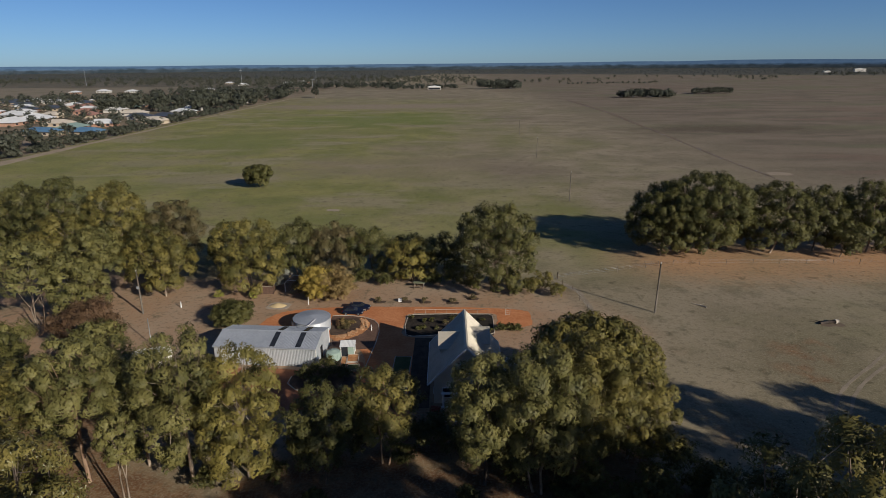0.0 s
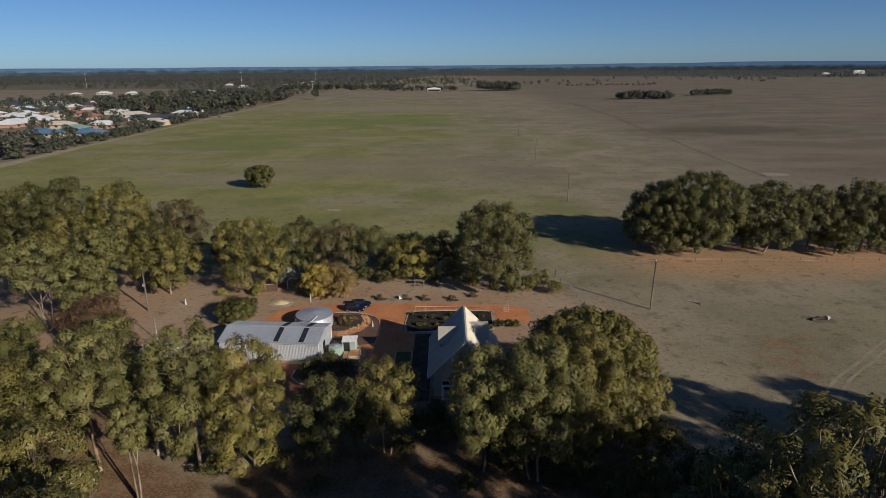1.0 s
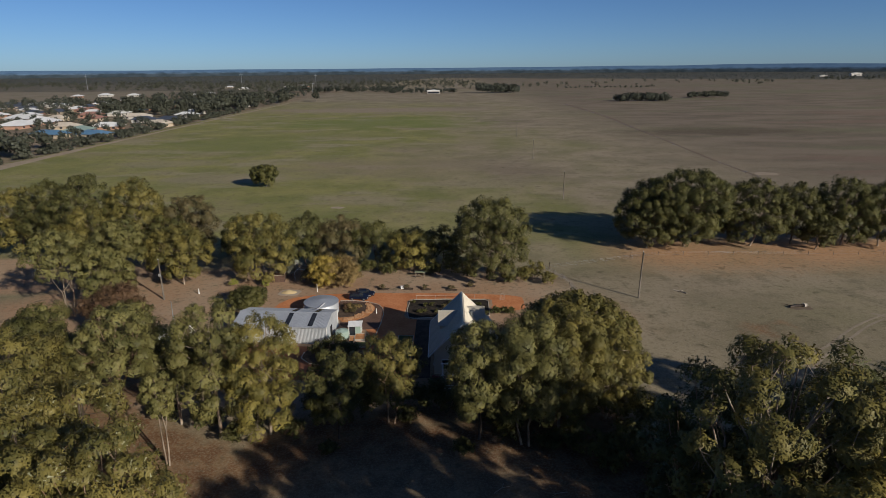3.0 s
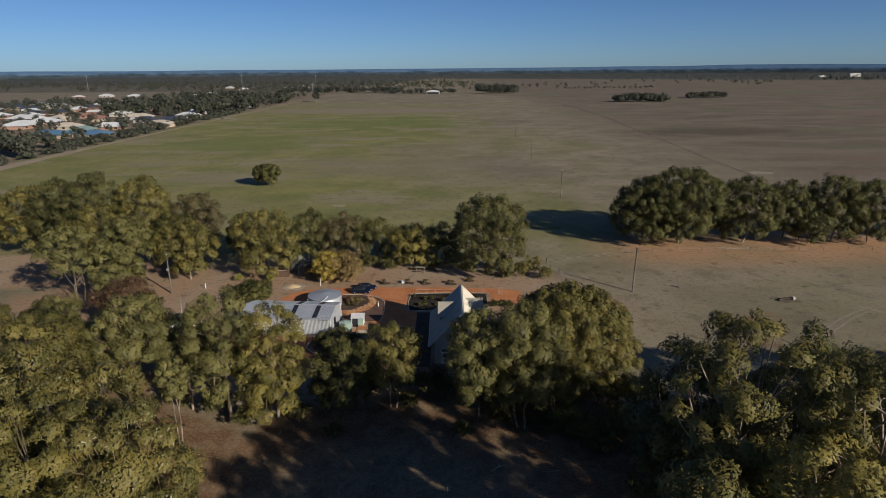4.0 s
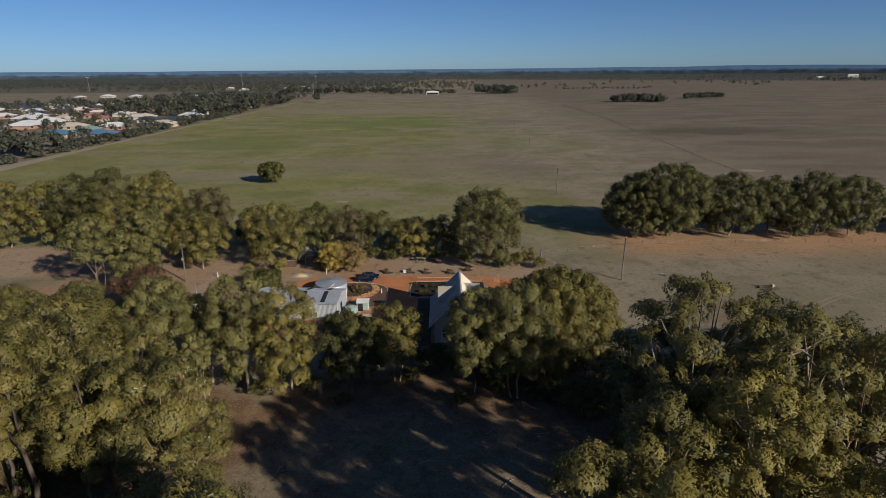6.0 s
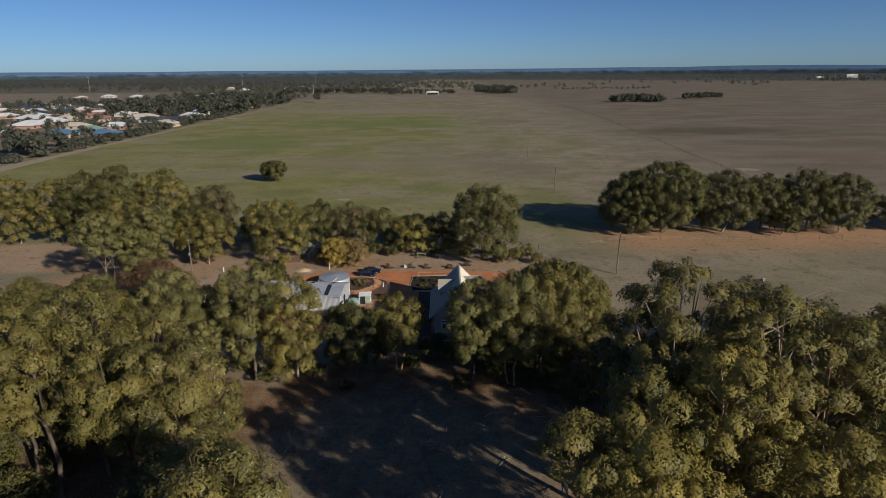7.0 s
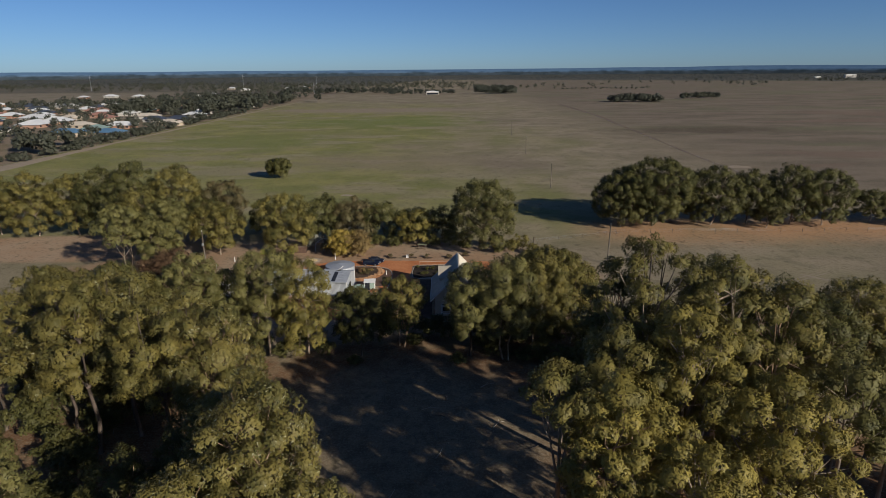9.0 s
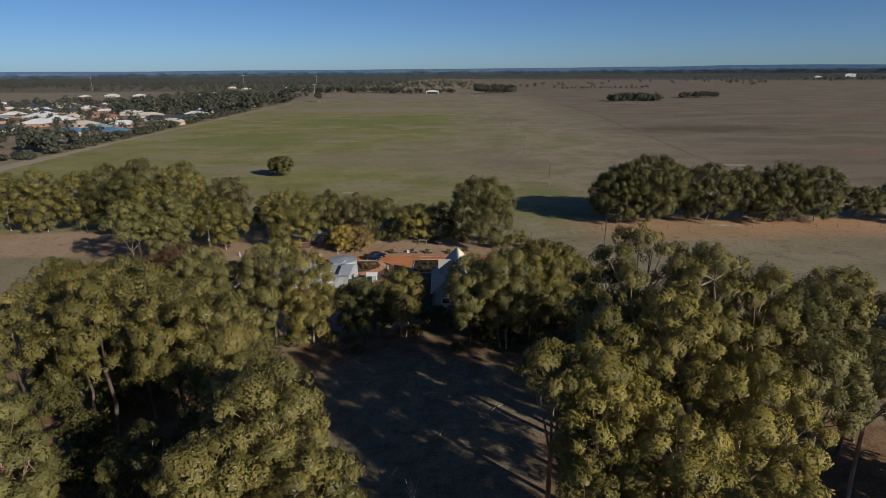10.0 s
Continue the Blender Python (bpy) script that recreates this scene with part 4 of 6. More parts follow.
# ---------------------------------------------------------------- shed, tanks, pump house
def farm_shed():
    x0, x1, y0, y1, ze, zr = -7.45, 7.45, -3.45, 3.45, 2.9, 3.75
    ym = (y0 + y1) / 2
    root = thing("machinery_shed", -25.85, 78.2, 0, -4.4, "grey ribbed steel machinery shed with dark skylights", "shed")
    bm = bmesh.new()
    ribbed(bm, (x0, y0, 0), (x1 - x0, 0, 0), (0, 0, ze), 0.22, 0.04)
    part("front_wall", bm, ZINC, root)
    bm = bmesh.new()
    ribbed(bm, (x1, y1, 0), (x0 - x1, 0, 0), (0, 0, ze), 0.22, 0.04)
    part("back_wall", bm, ZINC, root)
    for xx, sgn in ((x1, 1), (x0, -1)):
        bm = bmesh.new()
        n = 30
        ys = [y0 + (y1 - y0) * k / n for k in range(n + 1)]
        row = []
        for k, yy in enumerate(ys):
            z = ze + (zr - ze) * (1 - abs(yy - ym) / (ym - y0))
            off = sgn * (0.04 if k % 2 else 0.0)
            row.append((bm.verts.new((xx + off, yy, 0)), bm.verts.new((xx + off, yy, z))))
        for a, b in zip(row, row[1:]):
            bm.faces.new((a[0], b[0], b[1], a[1]) if sgn > 0 else (b[0], a[0], a[1], b[1]))
        part("end_wall", bm, ZINC, root)
    sl = (zr - ze) / (ym - y0)
    for ya, yb, nm in ((y0 - 0.15, ym, "front_roof"), (y1 + 0.15, ym, "back_roof")):
        bm = bmesh.new()
        za = ze + 0.06 - 0.15 * sl
        zb = zr + 0.06
        if ya < yb:
            ribbed(bm, (x0 - 0.1, ya, za), (x1 - x0 + 0.2, 0, 0), (0, yb - ya, zb - za), 0.2, 0.035)
        else:
            ribbed(bm, (x1 + 0.1, ya, za), (x0 - x1 - 0.2, 0, 0), (0, yb - ya, zb - za), 0.2, 0.035)
        roof = part(nm, bm, ZINC_ROOF, root)
        for sx in (0.72, 4.5):
            bm = bmesh.new()
            d = (yb - ya)
            f0, f1 = (0.06, 0.94) if ya < yb else (0.10, 0.94)
            p = [Vector((sx + dx, ya + d * f, za + (zb - za) * f + 0.055)) for dx, f in ((0, f0), (0.75, f0), (0.75, f1), (0, f1))]
            top = [bm.verts.new(q) for q in p]
            low = [bm.verts.new(q - Vector((0, 0, 0.05))) for q in p]
            bm.faces.new(top)
            for k in range(4):
                bm.faces.new((low[k], low[(k + 1) % 4], top[(k + 1) % 4], top[k]))
            bmesh.ops.recalc_face_normals(bm, faces=bm.faces)
            part("skylight", bm, SKYLIGHT, roof, "dark translucent skylight strip")
    bm = bmesh.new()
    prism(bm, [(-0.22, zr + 0.05), (0.22, zr + 0.05), (0, zr + 0.17)], x0 - 0.12, x1 + 0.12)
    for v in bm.verts:
        v.co = Vector((v.co.y, ym + v.co.x, v.co.z))
    part("ridge_cap", bm, ZINC_ROOF, root)
    part("gutter", boxed(x0 - 0.1, x1 + 0.1, y0 - 0.32, y0 - 0.17, ze - 0.12, ze + 0.0), ZINC, root)
    for dx in (-6.4, -2.6, 1.2):
        part("door_rail", boxed(dx, dx + 0.06, y0 - 0.075, y0 - 0.045, 0.02, ze - 0.15), ZINC, root)
    # solid dark panel, coloured as the shade inside a doorway
    part("side_door", boxed(x1 + 0.045, x1 + 0.09, -1.3, -0.35, 0.02, 2.05), SKYLIGHT, root, "dark panel for the shade of an open doorway")
    for yy in (y0, y1):
        part("corner_flashing", boxed(x1 - 0.06, x1 + 0.07, yy - 0.06, yy + 0.06, 0, ze), WHITE, root)


farm_shed()

tank = thing("water_tank", -22.05, 87.1, 0, 0, "large round corrugated steel rainwater tank", "water tank")
bm = bmesh.new()
rings = []
for k in range(25):
    z = 2.02 * k / 24
    r = 2.95 + (0.03 if k % 2 else 0.0)
    rings.append([bm.verts.new((math.cos(a * math.tau / 48) * r, math.sin(a * math.tau / 48) * r, z)) for a in range(48)])
for q, w in zip(rings, rings[1:]):
    for a in range(48):
        bm.faces.new((q[a], q[(a + 1) % 48], w[(a + 1) % 48], w[a]))
part("tank_wall", bm, ZINC, tank)
bm = bmesh.new()
c = bm.verts.new((0, 0, 2.45))
rim = [bm.verts.new((math.cos(a * math.tau / 48) * 3.04, math.sin(a * math.tau / 48) * 3.04, 2.05)) for a in range(48)]
low = [bm.verts.new(v.co - Vector((0, 0, 0.07))) for v in rim]
for a in range(48):
    bm.faces.new((rim[a], rim[(a + 1) % 48], c))
    bm.faces.new((low[a], low[(a + 1) % 48], rim[(a + 1) % 48], rim[a]))
part("tank_roof", bm, ZINC_ROOF, tank, "low conical zinc tank roof")
part("inlet_pipe", piped([(0.2, -6.0, 2.9), (0.4, -3.6, 2.30), (0.9, -1.7, 2.34)], 0.06, 8), WHITE, tank, "white inlet pipe from the shed gutter")
bm = bmesh.new()
for s in (-0.22, 0.22):
    tube(bm, [(-2.6 + s, -1.75, 0), (-2.6 + s, -1.75, 2.1)], 0.03, 6)
for k in range(6):
    tube(bm, [(-2.82, -1.75, 0.3 + k * 0.3), (-2.38, -1.75, 0.3 + k * 0.3)], 0.02, 6)
part("ladder", bm, STEEL, tank)

gt = thing("rain_tank", -16.7, 76.6, 0, 0, "small pale green plastic rainwater tank", "water tank")
gt.scale = (1.1, 1.1, 0.78)
bm = bmesh.new()
prof = [(0.92, 0), (0.96, 0.08), (0.96, 1.4), (0.88, 1.58), (0.34, 1.8), (0.3, 1.86), (0.0, 1.88)]
prev = None
for k, (r, z) in enumerate(prof):
    row = [bm.verts.new((math.cos(a * math.tau / 32) * r, math.sin(a * math.tau / 32) * r, z)) for a in range(32)] if r else [bm.verts.new((0, 0, z))]
    if prev:
        for a in range(32):
            if len(row) > 1:
                bm.faces.new((prev[a], prev[(a + 1) % 32], row[(a + 1) % 32], row[a]))
            else:
                bm.faces.new((prev[a], prev[(a + 1) % 32], row[0]))
    prev = row
part("tank_body", bm, GREEN_TANK, gt)
for k in range(8):
    a = k * math.tau / 8
    part("rib", boxed(math.cos(a) * 0.95 - 0.05, math.cos(a) * 0.95 + 0.05, math.sin(a) * 0.95 - 0.05, math.sin(a) * 0.95 + 0.05, 0.05, 1.4), GREEN_TANK, gt)
part("hatch", piped([(0, 0, 1.84), (0, 0, 1.94)], 0.26, 16), GREEN_TANK, gt)

kiosk = thing("glasshouse", -14.8, 78.2, 0, 3, "small garden house, white ribbed roof, green panels", "garden shed")
kiosk.scale = (0.92, 0.8, 0.78)
for cx in (-1.05, 1.05):
    for cy in (-0.95, 0.95):
        part("post", boxed(cx - 0.05, cx + 0.05, cy - 0.05, cy + 0.05, 0, 2.05), WHITE, kiosk)
bm = bmesh.new()
ribbed(bm, (-1.25, -1.15, 2.02), (2.5, 0, 0), (0, 2.3, 0.28), 0.2, 0.03)
part("roof", bm, WHITE, kiosk, "white ribbed sheet roof")
for d in ((-1.0, 0.0, -0.99, -0.93, 0.08, 1.95), (0.04, 1.0, -0.99, -0.93, 0.08, 1.95)):
    part("panel", boxed(*d), GLASS_DARK if d[0] < 0 else GREEN_TANK, kiosk)
part("side_panel", boxed(0.96, 1.02, -0.9, 0.9, 0.08, 2.0), GREEN_TANK, kiosk)
part("side_panel", boxed(-1.02, -0.96, -0.9, 0.9, 0.08, 2.0), GREEN_TANK, kiosk)
for k, (bx, by, w, l) in enumerate(((-13.8, 76.3, 1.6, 2.2), (-13.4, 73.6, 1.7, 1.6), (-15.0, 75.4, 0.8, 2.4))):
    pb = thing("raised_bed", bx, by, 0, 4, "orange-earth raised garden bed with pale edging", "garden bed", "raised beds")
    part("soil", boxed(-w / 2 + 0.06, w / 2 - 0.06, -l / 2 + 0.06, l / 2 - 0.06, 0, 0.3), MULCH if k != 1 else LAWN, pb)
    for d in ((-w / 2, w / 2, -l / 2, -l / 2 + 0.06), (-w / 2, w / 2, l / 2 - 0.06, l / 2), (-w / 2, -w / 2 + 0.06, -l / 2, l / 2), (w / 2 - 0.06, w / 2, -l / 2, l / 2)):
        part("board", boxed(*d, 0, 0.36), PALE_TIMBER, pb)


# ---------------------------------------------------------------- house
def farm_house():
    root = thing("farmhouse", 2.35, 70.0, 0, 0, "cream farmhouse, steep sheet roof with dormers", "house")
    ya, yb, half, ze, zr = -5.9, 5.9, 4.9, 3.0, 8.0
    wl = 4.1
    bm = bmesh.new()
    zw = ze + (half - wl)
    prism(bm, [(-wl, 0), (wl, 0), (wl, zw - 0.12), (0, zr - 0.28), (-wl, zw - 0.12)], ya + 0.5, yb - 0.5)
    wall = part("wall", bm, CREAM_WALL, root)
    for sgn, nm in ((-1, "roof_slope"), (1, "roof_slope")):
        bm = bmesh.new()
        if sgn < 0:
            ribbed(bm, (-half, yb, ze), (0, ya - yb, 0), (half, 0, zr - ze), 0.2, 0.03)
        else:
            ribbed(bm, (half, ya, ze), (0, yb - ya, 0), (-half, 0, zr - ze), 0.2, 0.03)
        part(nm, bm, CREAM_ROOF, root)
    bm = bmesh.new()
    prism(bm, [(-0.25, zr - 0.17), (0, zr + 0.02), (0.25, zr - 0.17), (0, zr + 0.09)], ya - 0.03, yb + 0.03)
    part("ridge_cap", bm, CREAM_ROOF, root)
    for yy in (ya - 0.04, yb + 0.04):
        for sgn in (-1, 1):
            bm = bmesh.new()
            prism(bm, [(sgn * half, ze - 0.22), (sgn * half, ze + 0.05), (0, zr + 0.05), (0, zr - 0.22)], yy - 0.03, yy + 0.03)
            part("barge_board", bm, WHITE, root)
    for sgn in (-1, 1):
        part("gutter", boxed(sgn * half - 0.08, sgn * half + 0.08, ya, yb, ze - 0.14, ze - 0.01), WHITE, root)
    # dormers, their ridges across the main ridge
    for sgn, yc, out in ((-1, 0.1, 3.6), (1, 1.6, 3.3)):
        zt, hw = 7.4, 1.8
        xin = half * (zr - zt) / (zr - ze)
        dorm = part("dormer", boxed(*(sorted((sgn * 1.4, sgn * (out - 0.35)))), yc - 1.15, yc + 1.15, 3.7, 5.75), CREAM_WALL, root)
        bm = bmesh.new()
        prism(bm, [(-1.15, 5.74), (1.15, 5.74), (1.15, 6.2), (0, 7.2), (-1.15, 6.2)], sgn * 1.0, sgn * (out - 0.36))
        for v in bm.verts:
            v.co = Vector((v.co.y, yc + v.co.x, v.co.z))
        part("gable", bm, CREAM_WALL, dorm)
        for side in (-1, 1):
            bm = bmesh.new()
            low_z = zt - hw * 0.95
            xl = half * (zr - low_z) / (zr - ze)
            a, b = Vector((sgn * out, yc, zt)), Vector((sgn * xin * 0.75, yc, zt))
            c, d = Vector((sgn * out, yc + side * hw, low_z)), Vector((sgn * xl * 0.9, yc + side * hw, low_z))
            vs = [bm.verts.new(q) for q in (a, b, d, c)]
            us = [bm.verts.new(q - Vector((0, 0, 0.07))) for q in (a, b, d, c)]
            bm.faces.new(vs), bm.faces.new(us[::-1])
            for k in range(4):
                bm.faces.new((vs[k], us[k], us[(k + 1) % 4], vs[(k + 1) % 4]))
            bmesh.ops.recalc_face_normals(bm, faces=bm.faces)
            part("dormer_roof", bm, CREAM_ROOF, dorm)
        part("dormer_window", boxed(*(sorted((sgn * (out - 0.36), sgn * (out - 0.31)))), yc - 0.7, yc + 0.7, 4.5, 5.7), GLASS_DARK, dorm)
    # openings of the near gable and the sides
    for x0, x1, z0, z1, nm in ((-3.0, -1.6, 0.9, 2.2, "window"), (1.6, 3.0, 0.9, 2.2, "window"), (-0.5, 0.5, 0.05, 2.1, "door"), (-0.8, 0.8, 4.3, 5.5, "window")):
        w = part(nm, boxed(x0, x1, ya + 0.44, ya + 0.52, z0, z1), GLASS_DARK, root)
        for d in ((x0 - 0.07, x0, z0 - 0.07, z1 + 0.07), (x1, x1 + 0.07, z0 - 0.07, z1 + 0.07), (x0, x1, z1, z1 + 0.07), (x0, x1, z0 - 0.07, z0)):
            part("frame", boxed(d[0], d[1], ya + 0.40, ya + 0.5, d[2], d[3]), WHITE, w)
    for sgn in (-1, 1):
        for yc in (-3.6, 0.0, 3.4):
            w = part("window", boxed(*(sorted((sgn * (wl - 0.04), sgn * (wl + 0.04)))), yc - 0.7, yc + 0.7, 0.9, 2.2), GLASS_DARK, root)
            part("sill", boxed(*(sorted((sgn * (wl - 0.02), sgn * (wl + 0.12)))), yc - 0.8, yc + 0.8, 0.80, 0.89), WHITE, w)
    part("flue", piped([(1.3, -0.6, 6.4), (1.3, -0.6, 7.5)], 0.09, 10), STEEL, root)
    part("roof_vent", boxed(2.0, 2.35, 0.9, 1.5, 5.85, 6.15), SKYLIGHT, root)
    # lean-to on the sunny side
    bm = bmesh.new()
    ribbed(bm, (7.6, -4.5, 2.3), (0, 6.2, 0), (-2.9, 0, 0.75), 0.2, 0.03)
    part("verandah_roof", bm, ROOFS["w"], root)
    for yc in (-4.4, -1.4, 1.5):
        part("verandah_post", boxed(7.4, 7.5, yc - 0.05, yc + 0.05, 0, 2.35), WHITE, root)


farm_house()


def pergola():
    root = thing("garden_pergola", 1.4, 61.4, 0, 0, "white-framed garden pergola beside the farmhouse", "pergola")
    for cx in (-1.9, 0.2, 2.3):
        for cy in (-1.6, 1.6):
            part("post", boxed(cx - 0.06, cx + 0.06, cy - 0.06, cy + 0.06, 0, 2.35), WHITE, root)
    for cy in (-1.6, 1.6):
        part("beam", boxed(-2.2, 2.6, cy - 0.05, cy + 0.05, 2.35, 2.55), WHITE, root)
    for cx in (-2.0, -0.5, 1.0, 2.4):
        for sgn in (-1, 1):
            part("rafter", piped([(cx, sgn * 1.75, 2.5), (cx, 0, 3.25)], 0.045, 6), WHITE, root)
    part("ridge_beam", boxed(-2.2, 2.6, -0.05, 0.05, 3.2, 3.32), WHITE, root)
    for cy in (-1.6,):
        for z in (0.5, 0.95):
            part("rail", boxed(-1.9, 2.3, cy - 0.03, cy + 0.03, z, z + 0.07), WHITE, root)


pergola()


def pipe_rail(x0, x1, y, label, step=1.8, z=0.8):
    root = thing("pipe_rail", 0, 0, 0, 0, label, "fence")
    part("top_rail", piped([(x0, y, z), (x1, y, z)], 0.026, 8), PALE_TIMBER, root)
    k = 0
    while x0 + k * step <= x1 + 0.01:
        part("post", piped([(x0 + k * step, y, 0), (x0 + k * step, y, z)], 0.026, 8), PALE_TIMBER, root)
        k += 1


pipe_rail(-5.6, 7.0, 92.75, "thin pale rail along the planted bed")
gate = thing("yard_gate", 9.9, 92.0, 0, 8, "pale tubular garden gate standing open", "gate")
part("frame", piped([(0, 0, 0.1), (0, 0, 1.2), (0.4, 0, 1.4), (0.8, 0, 1.2), (0.8, 0, 0.1), (0, 0, 0.1)], 0.026, 8), PALE_TIMBER, gate)
for z in (0.45, 0.85):
    part("bar", piped([(0, 0, z), (0.8, 0, z)], 0.02, 6), PALE_TIMBER, gate)


# ---------------------------------------------------------------- car
def car():
    root = thing("parked_car", -16.3, 93.0, 0, 173, "dark blue hatchback with a roof spoiler, parked", "car", "parked cars")
    root.scale = (0.82, 0.82, 0.82)
    hw = 0.88
    bm = bmesh.new()
    side = [(-2.15, 0.32), (-2.2, 0.62), (-2.05, 0.82), (-1.05, 0.98), (-0.98, 1.0), (1.55, 1.02), (2.0, 0.98), (2.16, 0.7), (2.1, 0.32)]
    prism(bm, side, -hw, hw)
    bmesh.ops.bevel(bm, geom=[e for e in bm.edges if abs(e.verts[0].co.y - e.verts[1].co.y) < 0.01], offset=0.09, segments=2, affect='EDGES')
    body = part("body", bm, CAR_PAINT, root)
    bm = bmesh.new()
    lo = [(-1.0, -hw + 0.06), (-1.0, hw - 0.06), (1.85, hw - 0.06), (1.85, -hw + 0.06)]
    hi = [(-0.25, -hw + 0.22), (-0.25, hw - 0.22), (1.45, hw - 0.22), (1.45, -hw + 0.22)]
    a = [bm.verts.new((x, y, 0.98)) for x, y in lo]
    b = [bm.verts.new((x, y, 1.44)) for x, y in hi]
    for k in range(4):
        bm.faces.new((a[k], a[(k + 1) % 4], b[(k + 1) % 4], b[k]))
    bm.faces.new(b)
    bmesh.ops.recalc_face_normals(bm, faces=bm.faces)
    part("glasshouse", bm, GLASS_DARK, root, "dark window band")
    part("roof_panel", boxed(-0.3, 1.5, -hw + 0.18, hw - 0.18, 1.42, 1.49, bevel=0.03), CAR_PAINT, root)
    for s in (-1, 1):
        for x0, x1, z in ((-0.98, -0.28, 0), (0.52, 0.6, 0), (1.42, 1.86, 0)):
            part("pillar", piped([(x0, s * (hw - 0.07), 0.98), (x1 if x0 < 0.5 else (x0 if x0 < 1 else 1.44), s * (hw - 0.2), 1.44)], 0.045, 6), CAR_PAINT, root)
        part("mirror", boxed(-0.78, -0.6, *sorted((s * (hw + 0.0), s * (hw + 0.18))), 0.98, 1.12, bevel=0.02), CAR_PAINT, root)
        part("head_lamp", boxed(-2.19, -2.05, *sorted((s * 0.5, s * 0.8)), 0.62, 0.76, bevel=0.02), LAMP_CLEAR, root)
        part("tail_lamp", boxed(2.07, 2.15, *sorted((s * 0.55, s * 0.84)), 0.74, 0.9, bevel=0.02), LAMP_RED, root)
        part("door_handle", boxed(0.28, 0.46, *sorted((s * hw, s * (hw + 0.03))), 0.86, 0.9), CAR_PAINT, root)
        for wx in (-1.35, 1.35):
            w = part("wheel", piped([(wx, s * (hw - 0.2), 0.33), (wx, s * (hw + 0.02), 0.33)], 0.33, 20), RUBBER, root)
            part("rim", piped([(wx, s * (hw - 0.02), 0.33), (wx, s * (hw + 0.035), 0.33)], 0.2, 12), ALLOY, w)
    part("spoiler", boxed(1.75, 2.1, -0.7, 0.7, 1.30, 1.35, bevel=0.015), CAR_PAINT, root)
    for s in (-0.6, 0.6):
        part("spoiler_strut", boxed(1.85, 1.95, s - 0.03, s + 0.03, 1.0, 1.31), CAR_PAINT, root)
    part("number_plate", boxed(2.12, 2.15, -0.25, 0.25, 0.5, 0.62), WHITE, root)
    return root


front_car = car()
copy_thing(front_car, pose(-15.4, 94.9, 0, 0, 0, 176))


# ---------------------------------------------------------------- poles, fences, small yard things
def power_pole(x, y, h, label, lean=0.0):
    root = thing("power_pole", x, y, 0, 0, label, "pole", "power poles")
    part("shaft", piped([(0, 0, -0.3), (lean * 0.5, 0, h * 0.5), (lean, 0, h)], [0.17, 0.15, 0.12], 8), POLE_WOOD, root)
    part("insulator", piped([(lean, 0, h), (lean, 0, h + 0.25)], [0.05, 0.07], 8), WHITE, root)
    return root


power_pole(35.7, 92.8, 8.9, "weathered timber power pole in the dry paddock", 0.15)
for px_, py_ in ((38.3, 179.5), (41.1, 268.7), (44.1, 360.3)):
    power_pole(px_, py_, 9.0, "weathered timber power pole in open pasture")
p = power_pole(-53, 93.5, 7.8, "timber power pole with a pale meter box by the wood")
part("meter_box", boxed(-0.2, 0.2, -0.4, -0.17, 4.7, 5.2), STEEL, p)

def post(x, y, h=1.25, name="fence_post", label="weathered timber fence post", r=0.07, mat=TIMBER, group="fence posts"):
    return tagged(part(name, piped([(x, y, -0.1), (x, y, h)], [r, r * 0.9], 6), mat, None), label, "post", group)


def fence(pts, label, step=4.0, h=1.15, r=0.06, wires=True, mat=TIMBER):
    root = thing("wire_fence", 0, 0, 0, 0, label, "fence")
    shared = bpy.data.meshes.new("post")
    b = piped([(0, 0, -0.1), (0, 0, h)], [r, r * 0.9], 6)
    b.to_mesh(shared)
    b.free()
    shared.materials.append(mat)
    for (x0, y0), (x1, y1) in zip(pts, pts[1:]):
        n = max(1, int(math.hypot(x1 - x0, y1 - y0) / step))
        for k in range(n):
            ob = new("post", shared)
            ob.parent, ob.location = root, (x0 + (x1 - x0) * k / n, y0 + (y1 - y0) * k / n, 0)
        if wires:
            for z in (0.45, 0.8, 1.05):
                part("wire", piped([(x0, y0, z), (x1, y1, z)], 0.008, 4), STEEL, root)
    return root


fence([(21, 109), (23.6, 103), (24.4, 94), (24.6, 80), (25.5, 64)], "post-and-wire fence along the dry paddock", 3.2)
fence([(22, 109.5), (48, 118), (110, 117.8), (150, 117)], "post-and-wire fence along the tree row", 5.5)
fence([(118.6, 205), (121.0, 270), (127.0, 355), (131.0, 430), (137, 528), (137, 690)], "post-and-wire fence beside the farm track", 6.0, 1.2, 0.07)
fence([(-203, 240), (-204, 430), (-204, 760)], "boundary fence between pasture and town", 7.0)
fence([(-18, 36.8), (-8, 37.2), (4, 36.6), (12, 37.5)], "old low fence in the shaded clearing", 3.4, 0.8, 0.05, False)
for gx, gy in ((20.6, 108.9), (22.0, 109.6)):
    post(gx, gy, 1.5, "gate_post", "stout weathered timber gate post", 0.13, TIMBER, "gate posts")

# goal-like frame by the tree row
goal = thing("timber_frame", 41.5, 117.0, 0, 0, "low weathered timber frame at the fence", "frame")
for s in (0, 3.0):
    part("upright", piped([(s, 0, 0), (s, 0, 1.2)], 0.05, 6), TIMBER, goal)
for z in (0.6, 1.18):
    part("crossbar", piped([(0, 0, z), (3.0, 0, z)], 0.045, 6), TIMBER, goal)

